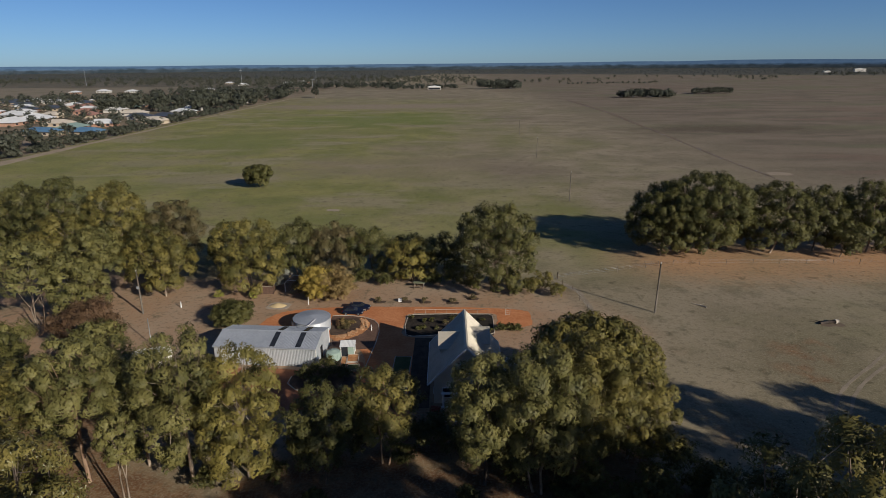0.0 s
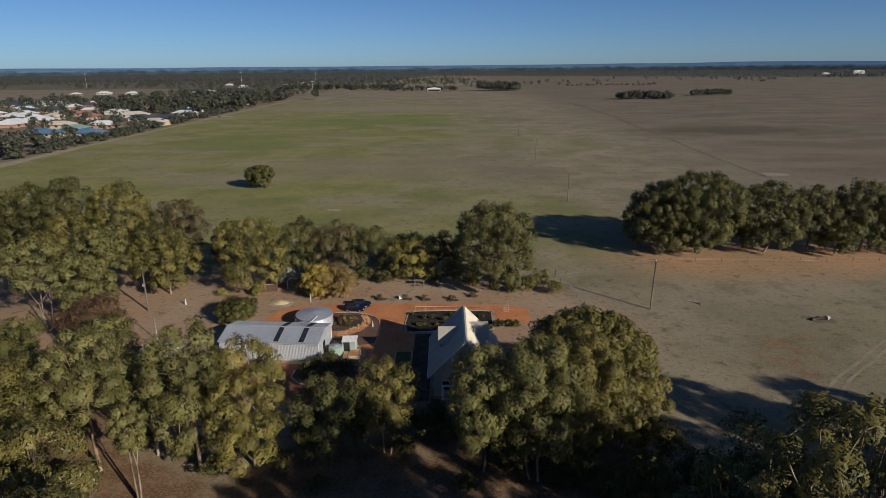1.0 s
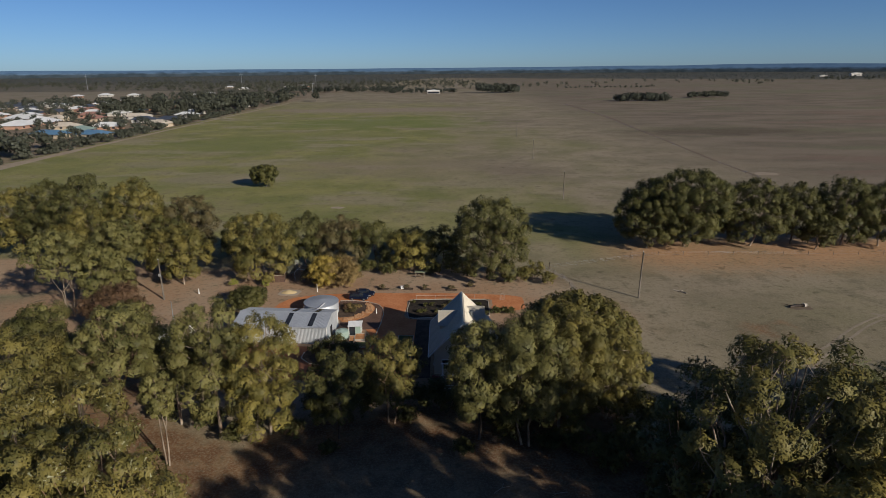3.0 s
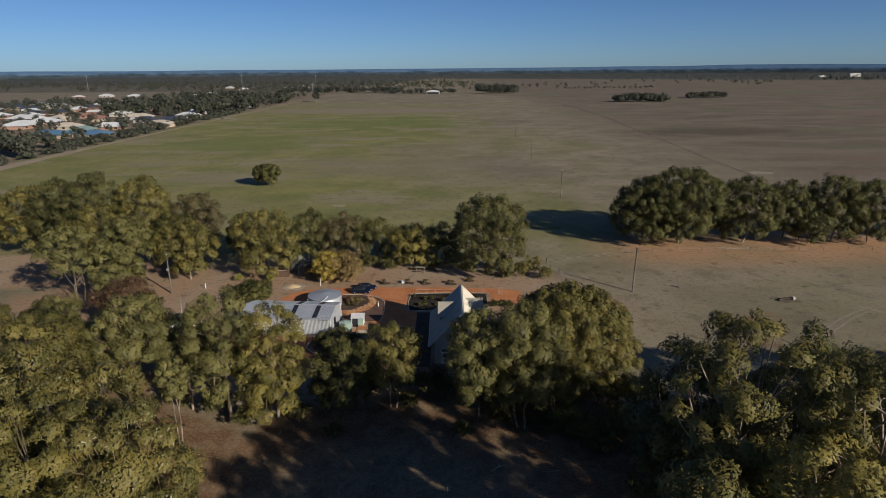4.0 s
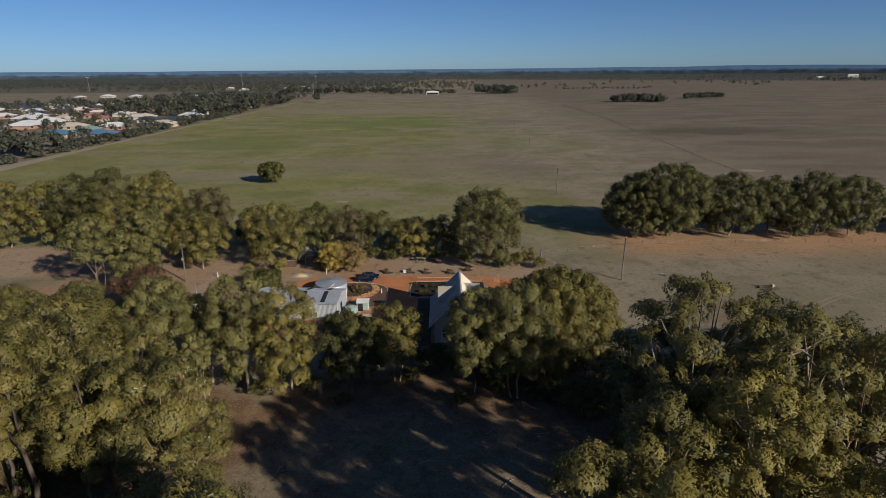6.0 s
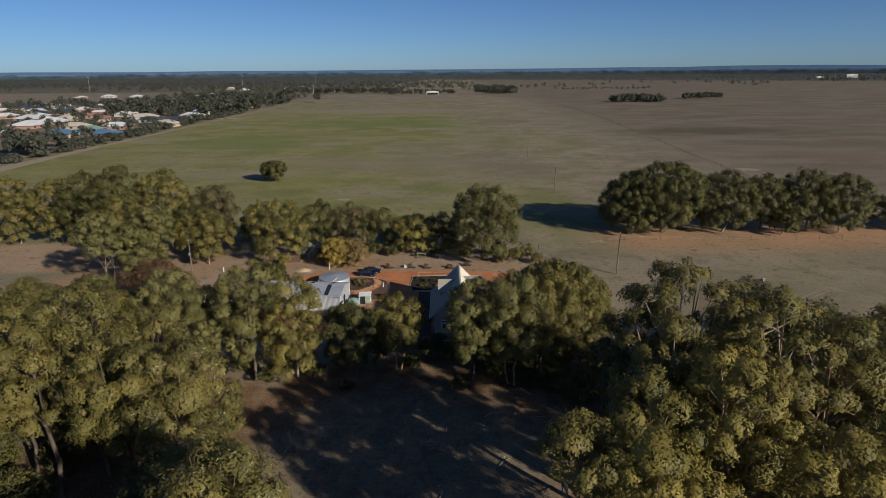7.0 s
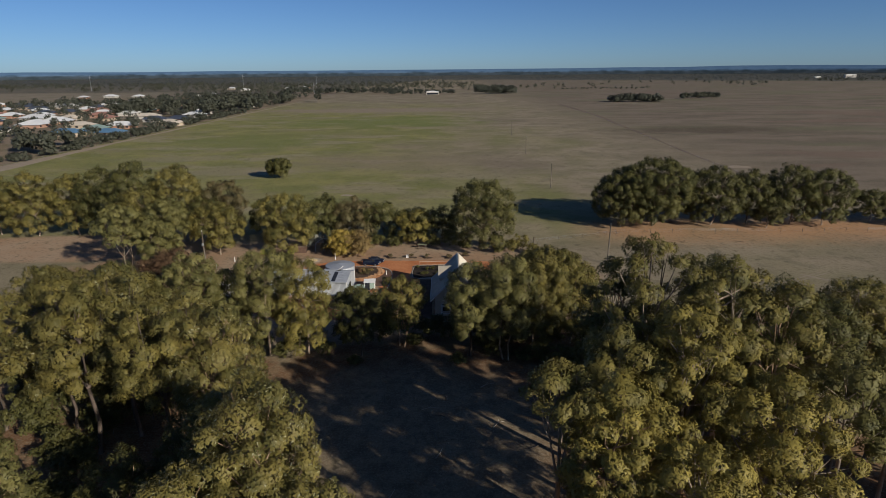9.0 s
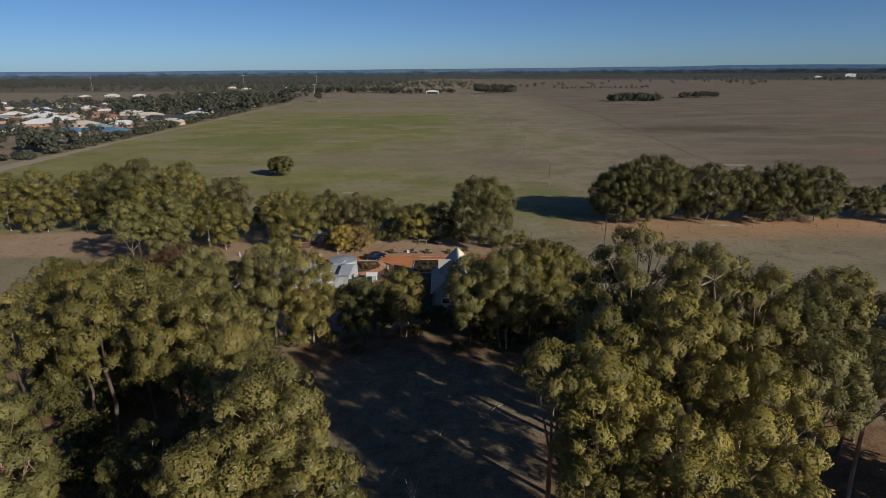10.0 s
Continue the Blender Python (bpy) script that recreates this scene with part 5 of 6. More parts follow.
log = thing("burnt_log", 62.4, 87.9, 0, 12, "charred log with a pale sawn end on scorched earth", "log")
part("trunk", piped([(-1.6, 0, 0.22), (-0.2, 0.1, 0.26), (1.2, -0.05, 0.28)], [0.16, 0.25, 0.27], 8), CHAR, log)
part("sawn_end", piped([(1.15, -0.05, 0.3), (1.75, -0.1, 0.34)], [0.38, 0.34], 10), PALE_TIMBER, log, "pale sawn wood block")
part("branch", piped([(-0.8, 0.1, 0.25), (-1.5, 0.9, 0.3), (-2.3, 1.2, 0.12)], [0.1, 0.07, 0.03], 6), CHAR, log)
stick = thing("fallen_branch", 44.5, 95.6, 0, 0, "bleached white fallen branch on dry grass", "branch")
part("limb", piped([(-0.9, 1.2, 0.1), (0.0, 0.1, 0.16), (0.9, -0.9, 0.1)], [0.05, 0.09, 0.1], 6), PALE_TIMBER, stick)
part("twig", piped([(0.1, 0.1, 0.16), (0.9, 0.5, 0.25)], [0.05, 0.02], 5), PALE_TIMBER, stick)

crate = thing("compost_crate", -34.0, 103.4, 0, 4, "dark wire-mesh compost cage with pale rim", "crate")
for d in ((-1.2, 1.2, -1.0, -0.92), (-1.2, 1.2, 0.92, 1.0), (-1.2, -1.12, -1, 1), (1.12, 1.2, -1, 1)):
    part("side", boxed(*d, 0.0, 1.45), RUST, crate)
for a, b in (((-1.2, -1, 1.5), (1.2, -1, 1.5)), ((1.2, -1, 1.5), (1.2, 1, 1.5)), ((1.2, 1, 1.5), (-1.2, 1, 1.5)), ((-1.2, 1, 1.5), (-1.2, -1, 1.5))):
    part("rim", piped([a, b], 0.05, 6), PALE_TIMBER, crate)

arch = thing("shelter_frame", -30.8, 103.6, 0, -3, "bare white pipe shelter frame beside shrubs", "frame")
for s in (0.0, 5.0):
    part("upright", piped([(s, 0, 0), (s, 0, 1.7), (s + (0.5 if s == 0 else -0.1), 0, 2.3)], 0.055, 6), WHITE, arch)
part("crossbar", piped([(0.5, 0, 2.3), (4.9, 0, 2.3)], 0.055, 6), WHITE, arch)
part("crossbar", piped([(0.5, 0, 2.3), (1.1, 2.4, 2.5), (4.9, 2.4, 2.4)], 0.05, 6), WHITE, arch)

bm = bmesh.new()
prev = None
for k in range(6):
    f = k / 5
    row = [bm.verts.new((math.cos(a * math.tau / 22) * 1.5 * (1 - f ** 1.4 * 0.9) * (1 + 0.08 * math.sin(a * 1.7)), math.sin(a * math.tau / 22) * 0.95 * (1 - f ** 1.4 * 0.9), 0.5 * f)) for a in range(22)]
    if prev:
        for a in range(22):
            bm.faces.new((prev[a], prev[(a + 1) % 22], row[(a + 1) % 22], row[a]))
    prev = row
bm.faces.new(prev)
sand = mesh_object("sand_pile", bm, plain("yellow_sand", (0.44, 0.33, 0.17), (0.55, 0.42, 0.23), 1.0, 0.95))
sand.location = (-30.3, 96.6, 0.02)
tagged(sand, "low heap of yellow sand in the yard", "sand pile")

wb = thing("white_box", -8.6, 98.4, 0, 5, "small white box standing on bare ground", "box")
part("case", boxed(-0.3, 0.3, -0.25, 0.25, 0, 0.5, bevel=0.03), WHITE, wb)
part("lid", boxed(-0.33, 0.33, -0.28, 0.28, 0.5, 0.56, bevel=0.01), WHITE, wb)

table = thing("picnic_table", -5.4, 105.6, 0, -6, "weathered grey-green picnic table under trees", "table")
part("tabletop", boxed(-1.1, 1.1, -0.45, 0.45, 0.92, 1.0), plain("mossy_board", (0.16, 0.18, 0.11), (0.24, 0.25, 0.17), 2.0, 0.9), table)
for s in (-0.85, 0.85):
    for q in (-0.35, 0.35):
        part("leg", boxed(s - 0.05, s + 0.05, q - 0.05, q + 0.05, 0, 0.92), TIMBER, table)
for q in (-0.95, 0.95):
    part("bench", boxed(-1.0, 1.0, q - 0.15, q + 0.15, 0.42, 0.48), TIMBER, table)
    for s in (-0.8, 0.8):
        part("leg", boxed(s - 0.04, s + 0.04, q - 0.04, q + 0.04, 0, 0.42), TIMBER, table)

post(-24.9, 97.0, 1.6, "marker_post", "slim white marker post", 0.07, WHITE, "")
post(-12.3, 86.2, 1.0, "bollard_light", "short white garden bollard light", 0.10, WHITE, "")
post(-47.5, 96.2, 1.1, "marker_post", "short white marker post on bare soil", 0.12, WHITE, "")
post(-45.8, 81.5, 4.4, "steel_pole", "slim galvanised steel pole", 0.07, STEEL, "")

van = thing("caravan", -42.2, 74.5, 0, 20, "white caravan half hidden under trees", "caravan")
bm = bmesh.new()
prism(bm, [(-2.5, 0.5), (2.4, 0.5), (2.6, 1.2), (2.4, 2.3), (2.0, 2.5), (-2.1, 2.5), (-2.5, 2.2)], -1.1, 1.1)
body = part("body", bm, WHITE, van)
part("window", boxed(-1.6, -0.2, -1.13, -1.08, 1.3, 1.9), GLASS_DARK, van)
part("window", boxed(0.5, 1.6, -1.13, -1.08, 1.3, 1.9), GLASS_DARK, van)
for s in (-1.0, 1.0):
    part("wheel", piped([(0.1, s - 0.1, 0.32), (0.1, s + 0.1, 0.32)], 0.32, 16), RUBBER, van)
part("hitch", piped([(2.5, 0, 0.5), (3.6, 0, 0.45)], 0.06, 6), STEEL, van)

for k, (sx, sy) in enumerate(((-12.4, 98.2), (-7.6, 98.3), (-4.1, 98.0), (0.9, 97.6), (4.6, 99.5))):
    shrub("sapling", sx, sy, 1.0, 0.75, 300 + k, LEAF_BROWN, "low brown-leaved sapling in a dug pit", "driveway saplings", 130, (0.2, 0.09), 6)
    sheet("planting_pit", [(sx - 0.9, sy - 0.5), (sx + 0.9, sy - 0.5), (sx + 1.0, sy + 0.5), (sx - 0.9, sy + 0.6)], 0.025 + 0.001 * k, SOIL, "dark dug planting pit", "garden bed", 0.12, k)
for k, (sx, sy) in enumerate(((-42.0, 100.1), (-35.8, 100.0))):
    shrub("young_tree", sx, sy, 1.7, 1.0, 310 + k, LEAF_LIME, "young yellow-green tree on bare soil", "young trees", 130, (0.25, 0.12), 7)
shrub("flowering_shrub", -31.9, 106.2, 3.6, 2.0, 320, LEAF_WHITE, "white-flowering shrub before dark trees", "", 150, (0.3, 0.14), 12)
for k in range(11):
    a = k * 2.399
    shrub("garden_plant", -17.1 + math.cos(a) * 1.4 * math.sqrt(k / 11), 88.2 + math.sin(a) * 2.0 * math.sqrt(k / 11), rs.uniform(0.5, 1.0), rs.uniform(0.45, 0.8), 330 + k,
          rs.choice((LEAF_RED, LEAF_BROWN, LEAF_RUST)), "low reddish-brown garden plant in the island bed", "island plants", 140, (0.2, 0.09), 5)
for k in range(16):
    shrub("garden_plant", -5.4 + (k % 8) * 1.65 + rs.uniform(-0.8, 0.8), 86.3 + (k // 8) * 3.4 + rs.uniform(-1.5, 1.5), rs.uniform(0.5, 1.0), rs.uniform(0.5, 0.8), 350 + k,
          rs.choice((LEAF_DARK, LEAF_DARK, LEAF_BROWN)), "low green plant in the planted bed", "bed plants", 140, (0.2, 0.09), 5)
for k, (sx, sy, hh, rr) in enumerate(((-19.4, 70.6, 2.2, 1.7), (-17.0, 71.8, 2.6, 1.9), (-14.6, 70.6, 2.1, 1.6), (-17.4, 69.0, 1.5, 1.3))):
    shrub("bed_shrub", sx, sy, hh, rr, 370 + k, LEAF_DARK, "dark dense shrub in the kerbed bed", "shed shrubs", 170, (0.28, 0.13), 10)
shrub("bed_shrub", -5.2, 69.4, 1.3, 0.9, 380, LEAF_GREY, "small grey-green shrub beside the lawn strip", "", 150, (0.22, 0.1), 6)
for k, (sx, sy, hh, rr, lf) in enumerate(((1.4, 107.4, 4.0, 2.5, LEAF_GREY), (15.5, 101.5, 3.4, 2.1, LEAF), (18.2, 103.6, 4.2, 2.0, LEAF), (12.5, 106.5, 3.0, 2.0, LEAF_GOLD), (20.3, 100.5, 2.6, 1.7, LEAF))):
    shrub("shrub", sx, sy, hh, rr, 390 + k, lf, "open olive-green shrub on reddish soil", "yard shrubs", 130, (0.34, 0.16), 9)
arc = [(-17.9, 83.4), (-16.0, 84.2), (-14.6, 85.6), (-13.7, 87.3), (-13.7, 89.2), (-14.4, 90.4)]
bed_stones = []
for k in range(9):
    bm = bmesh.new()
    bmesh.ops.create_icosphere(bm, subdivisions=1, radius=0.22)
    for v in bm.verts:
        v.co *= rs.uniform(0.75, 1.2)
        v.co.z *= 0.6
    me = bpy.data.meshes.new("garden_stone")
    bm.to_mesh(me)
    bm.free()
    me.materials.append(STONE)
    bed_stones.append(me)
for k in range(120):
    f = rs.random() * 4.999
    (ax, ay), (bx, by) = arc[int(f)], arc[int(f) + 1]
    f -= int(f)
    st = new("garden_stone", bed_stones[k % 9])
    st.matrix_basis = pose(ax + (bx - ax) * f + rs.uniform(-0.55, 0.55), ay + (by - ay) * f + rs.uniform(-0.5, 0.5), 0.13, 0, 0, rs.uniform(0, 360))
    st.scale = [rs.uniform(0.5, 1.2)] * 3
    tagged(st, "rough orange-tan stone in the mulch bed", "stone", "garden stones")


# ---------------------------------------------------------------- trees: near wood on the sunny side
NEAR = dict(per_area=520, size=(0.27, 0.085), tuft=0.50, per_lobe=0, gap=0.96, bough=1.45, puffs=10, twigs=4, fuzz=0.12)
COARSE = dict(per_area=70, size=(0.60, 0.24), tuft=0.55, fuzz=0.08, per_lobe=0, gap=0.80, bough=1.9, puffs=6)
NEAR2 = dict(per_area=280, size=(0.30, 0.10), tuft=0.50, per_lobe=0, gap=0.90, bough=1.55, puffs=10, twigs=3, fuzz=0.12)
T = "tall eucalypt with pale limbs and drooping olive foliage"
for k, (x, y, h, r, leaf, base, cnt, lab) in enumerate((
        (16.5, 23.6, 23.9, 2.9, LEAF_DARK, 0.42, 30, "dark-leaved eucalypt at the paddock edge"),
        (18.9, 19.6, 27.4, 4.8, LEAF, 0.45, 38, "tallest eucalypt, open olive crown on pale limbs"),
        (25.0, 16.6, 26.2, 4.6, LEAF, 0.48, 32, T), (29.0, 27.6, 22.8, 4.6, LEAF_DARK, 0.42, 30, "dark-leaved eucalypt at the paddock edge"),
        (14.2, 11.8, 22.6, 3.8, LEAF, 0.42, 30, T), (19.8, 11.6, 23.6, 4.4, LEAF_SUN, 0.42, 34, "eucalypt with golden-olive sunlit crown"),
        (12.6, 6.0, 20.6, 3.8, LEAF_SUN, 0.38, 30, "eucalypt with golden-olive sunlit crown"), (8.9, 9.0, 19.9, 3.0, LEAF, 0.95, 18, T),
        (24.8, 6.8, 20.2, 4.6, LEAF_SUN, 0.36, 36, "eucalypt with golden-olive sunlit crown"), (28.6, 15.6, 25.2, 4.2, LEAF, 0.45, 28, T), (33.6, 12.4, 18.8, 3.6, LEAF_GREY, 0.62, 28, "grey-green eucalypt over bare litter"),
        (17.2, 2.0, 17.8, 4.4, LEAF_SUN, 0.34, 34, "eucalypt with golden-olive sunlit crown"), (21.5, -3.0, 17.0, 4.4, LEAF_SUN, 0.34, 30, "eucalypt with golden-olive sunlit crown"),
        (10.5, 0.0, 14.5, 3.4, LEAF, 0.35, 24, T), (37.6, 22.6, 20.2, 4.4, LEAF_DARK, 0.42, 28, "dark-leaved eucalypt in the wood"),
        (42.0, 26.0, 17.0, 4.8, LEAF_DARK, 0.42, 30, "dark-leaved eucalypt in the wood"), (49.0, 32.0, 18.5, 4.8, LEAF, 0.42, 28, T),
        (40.0, 15.0, 18.0, 3.6, LEAF_GREY, 0.62, 22, "slender grey-green eucalypt over bare litter"),
        # from (64, 33) on: unseen trees, added to cast shade on clearing and paddock
        (57.0, 26.0, 20.0, 5.0, LEAF, 0.42, 28, T), (36.0, 27.5, 20.3, 4.4, LEAF_DARK, 0.42, 30, "dark-leaved eucalypt at the paddock edge"), (43.5, 28.5, 19.6, 4.6, LEAF, 0.42, 30, T), (64.0, 33.0, 22.0, 5.0, LEAF, 0.42, 16, T), (-3.0, -8.0, 15.5, 4.2, LEAF, 0.4, 16, T), (5.0, -14.0, 16.0, 4.4, LEAF, 0.4, 16, T), (-9.0, -14.0, 15.0, 4.2, LEAF, 0.4, 16, T), (-22.0, -13.0, 14.0, 4.2, LEAF, 0.4, 16, T), (-20.0, -2.5, 13.0, 4.2, LEAF, 0.2, 20, T), (-25.5, -5.0, 14.0, 4.4, LEAF, 0.2, 20, T), (-16.5, -8.5, 16.0, 4.4, LEAF, 0.2, 20, T), (-28.0, -12.0, 17.0, 4.6, LEAF, 0.2, 20, T), (-35.0, -6.0, 14.0, 4.4, LEAF, 0.2, 20, T), (72.0, 27.0, 23.0, 5.0, LEAF, 0.42, 16, T), (80.0, 33.0, 22.0, 5.0, LEAF, 0.42, 16, T), (88.0, 26.0, 22.0, 5.0, LEAF, 0.42, 16, T), (95.0, 34.0, 20.0, 5.0, LEAF, 0.42, 16, T), (14.0, -7.0, 15.0, 4.2, LEAF_SUN, 0.36, 22, T), (48.0, 8.0, 17.0, 4.8, LEAF, 0.25, 20, T), (55.0, 3.0, 18.0, 5.0, LEAF, 0.25, 20, T), (61.0, -3.0, 18.0, 5.0, LEAF, 0.25, 20, T), (53.0, 13.0, 16.0, 4.6, LEAF, 0.25, 20, T))):
    tree("eucalyptus_tree", x, y, h, r, 100 + k, leaf, BARK_PALE if k % 3 else BARK_TAN, base, None, cnt, label=lab, group="eucalypts of the near wood", fork=0.45, limbs=6, skirt=0.8, **(COARSE if y < -6 or x > 46 and y < 20 or x > 60 else dict(NEAR, gap=0.84) if y < 13 and x < 21 else NEAR if y < 21 and x < 42 else NEAR2))

# near wood on the other side of the clearing
for k, (x, y, h, r, leaf, base, cnt, lab) in enumerate((
        (-36.0, 29.6, 21.4, 4.6, LEAF_BLOSSOM, 0.44, 40, "eucalypt crown dotted with cream blossom"), (-31.6, 34.0, 16.9, 4.6, LEAF_BLOSSOM, 0.40, 36, "eucalypt crown dotted with cream blossom"),
        (-23.0, 22.4, 19.4, 4.4, LEAF_BLOSSOM, 0.42, 32, "spreading eucalypt with bright olive crown"), (-29.2, 23.4, 20.4, 4.2, LEAF, 0.44, 30, T),
        (-44.5, 44.0, 17.0, 5.0, LEAF, 0.32, 32, T), (-49.0, 36.5, 19.6, 4.8, LEAF, 0.36, 32, T), (-43.5, 29.5, 17.0, 4.6, LEAF_BLOSSOM, 0.35, 30, "eucalypt crown dotted with cream blossom"),
        (-13.2, 5.6, 21.2, 4.1, LEAF_BLOSSOM, 0.34, 42, "leafy eucalypt with reddish inner limbs"), (-9.8, 2.4, 15.6, 3.6, LEAF_BLOSSOM, 0.30, 28, "leafy eucalypt with reddish inner limbs"),
        (-17.6, 11.0, 17.0, 3.6, LEAF, 0.36, 26, T), (-17.5, 1.0, 17.5, 3.8, LEAF_BLOSSOM, 0.25, 26, "leafy eucalypt with reddish inner limbs"), (-35.6, 5.2, 18.8, 4.2, LEAF_GREY, 0.06, 44, "bushy eucalypt with pale grey-green crown"),
        (-41.5, 10.5, 17.8, 4.2, LEAF_GREY, 0.10, 38, "bushy eucalypt with pale grey-green crown"), (-39.0, 26.4, 21.4, 4.2, LEAF, 0.42, 28, T),
        (-55.0, 46.0, 14.0, 4.6, LEAF, 0.34, 28, T), (-53.0, 31.0, 17.5, 5.0, LEAF, 0.3, 28, T), (-30.0, -2.0, 12.0, 3.8, LEAF_BLOSSOM, 0.28, 24, "bushy eucalypt with pale blossom"),
        # the two LEAF_DARK trees are added to fill the gap and block sun
        (-25.5, 31.0, 11.0, 3.4, LEAF_BLOSSOM, 0.3, 24, T), (-23.0, 14.5, 13.0, 3.6, LEAF_DARK, 0.15, 24, "eucalypt in deep shade, shade darkening its leaf colour"), (-27.5, 10.5, 11.5, 3.4, LEAF_DARK, 0.12, 24, "eucalypt in deep shade, shade darkening its leaf colour"), (-13.5, -1.5, 13.5, 3.6, LEAF, 0.30, 24, T), (-38.0, 36.5, 15.0, 4.2, LEAF, 0.30, 26, T))):
    # far left trunks get dark bark in place of the shade on them
    tree("eucalyptus_tree", x, y, h, r, 140 + k, leaf, BARK_DARK if x < -28 and y > 20 else BARK_TAN, base, None, cnt, label=lab, group="eucalypts of the near wood", fork=0.38, limbs=6, skirt=0.9, bare=0.3, **dict(NEAR if 0 < y < 28 else NEAR2, gap=0.82 if x > -21 and y < 12 else 0.94))

# row before the shed and the house
MID = dict(per_area=380, size=(0.29, 0.095), tuft=0.50, per_lobe=0, gap=0.86, bough=1.45, puffs=10, twigs=3, fuzz=0.12)
for k, (x, y, h, r, leaf, base, cnt, stems, bark, lab) in enumerate((
        (-37.2, 50.0, 16.6, 4.4, LEAF_GREY, 0.42, 36, 1, BARK_TAN, "tall eucalypt with a bare tan trunk"),
        (-26.4, 50.0, 17.6, 4.0, LEAF_GREY, 0.16, 30, 1, BARK_PALE, "upright grey-green eucalypt by the clearing"),
        (-20.8, 50.6, 15.2, 4.4, LEAF_GOLD, 0.06, 44, 1, BARK_PALE, "dense rounded olive-gold eucalypt before the shed"),
        (-30.4, 44.8, 11.6, 1.7, LEAF_GREY, 0.55, 10, 2, BARK_PALE, "slender bare-stemmed white gum"),
        # dark leaf here replaces the shade that should fall on this crown
        (-12.6, 49.6, 11.4, 4.0, LEAF_DARK, 0.20, 20, 1, BARK_DARK, "small eucalypt, olive crown darkened for shade"),
        (-6.8, 52.6, 11.8, 3.7, LEAF, 0.26, 24, 2, BARK_TAN, "small olive-gold eucalypt with forking pale stems"),
        (3.7, 49.4, 15.2, 3.8, LEAF_GREY, 0.20, 28, 1, BARK_DARK, "grey-green eucalypt with a dark trunk"),
        (8.8, 48.0, 17.2, 4.0, LEAF_GREY, 0.20, 32, 2, BARK_PALE, "twin-stemmed grey-green eucalypt before the farmhouse"),
        (13.6, 51.0, 16.4, 4.6, LEAF, 0.11, 36, 2, BARK_PALE, "spreading eucalypt with pale leaning limbs"),
        (7.6, 57.0, 10.4, 3.3, LEAF_GREY, 0.15, 20, 1, BARK_DARK, "grey-green eucalypt close to the farmhouse"),
        (19.4, 53.5, 12.0, 4.4, LEAF, 0.10, 26, 1, BARK_PALE, "olive eucalypt at the paddock fence"),
        (-42.6, 57.5, 11.0, 3.4, LEAF_GREY, 0.35, 20, 1, BARK_PALE, "small grey-green eucalypt in the wood"),
        (-50.0, 60.0, 9.0, 3.6, LEAF_DARK, 0.25, 20, 1, BARK_DARK, "low dark tree in the wood"),
        (-58.0, 66.0, 9.5, 3.6, LEAF_DARK, 0.25, 20, 1, BARK_DARK, "low dark tree in the wood"),
        (-31.0, 60.0, 9.0, 2.8, LEAF_GREY, 0.30, 16, 1, BARK_PALE, "small grey-green eucalypt behind the shed apron"),
        (-32.2, 52.6, 13.6, 3.2, LEAF_GREY, 0.30, 24, 1, BARK_PALE, "grey-green eucalypt of the clearing's edge"),
        (-46.0, 52.5, 12.5, 3.8, LEAF, 0.30, 22, 1, BARK_PALE, "olive eucalypt in the wood"),
        (-58.0, 54.0, 13.0, 4.2, LEAF, 0.30, 22, 1, BARK_PALE, "olive eucalypt in the wood"),
        (-66.0, 62.0, 9.0, 4.0, LEAF_DARK, 0.25, 22, 1, BARK_DARK, "dark tree in the wood"),
        (-44.0, 66.0, 9.0, 3.4, LEAF_GREY, 0.25, 18, 1, BARK_PALE, "small grey-green eucalypt in the wood"),
        (-62.0, 73.0, 7.5, 3.6, LEAF_GREY, 0.25, 18, 1, BARK_PALE, "grey-green eucalypt with white stems"),
        (-74.0, 74.0, 6.5, 3.6, LEAF, 0.25, 22, 1, BARK_PALE, "olive eucalypt in the wood"))):
    tree("eucalyptus_tree", x, y, h, r, 180 + k, leaf, bark, base, None, cnt, stems=stems, label=lab, group="eucalypts before the yard", fork=0.26 if 3 < x < 15 else 0.4, limbs=6 if 3 < x < 15 else 5, skirt=1.0, bare=0.4 if base > 0.2 else 0.0, **dict(MID, gap=0.78 if 3 < x < 15 else 0.86))
tree("fig_tree", 17.2, 61.8, 13.4, 7.7, 210, LEAF, BARK_DARK, 0.0, 1.9, 44, 170, (0.36, 0.18), 0.2, 1, 0.5, "broad dense dome-shaped dark green tree", "tree", "", 8, 7, shape_top=0.0, per_lobe=0, tuft=0.5, fuzz=0.09, gap=0.6, bough=1.5, puffs=9)
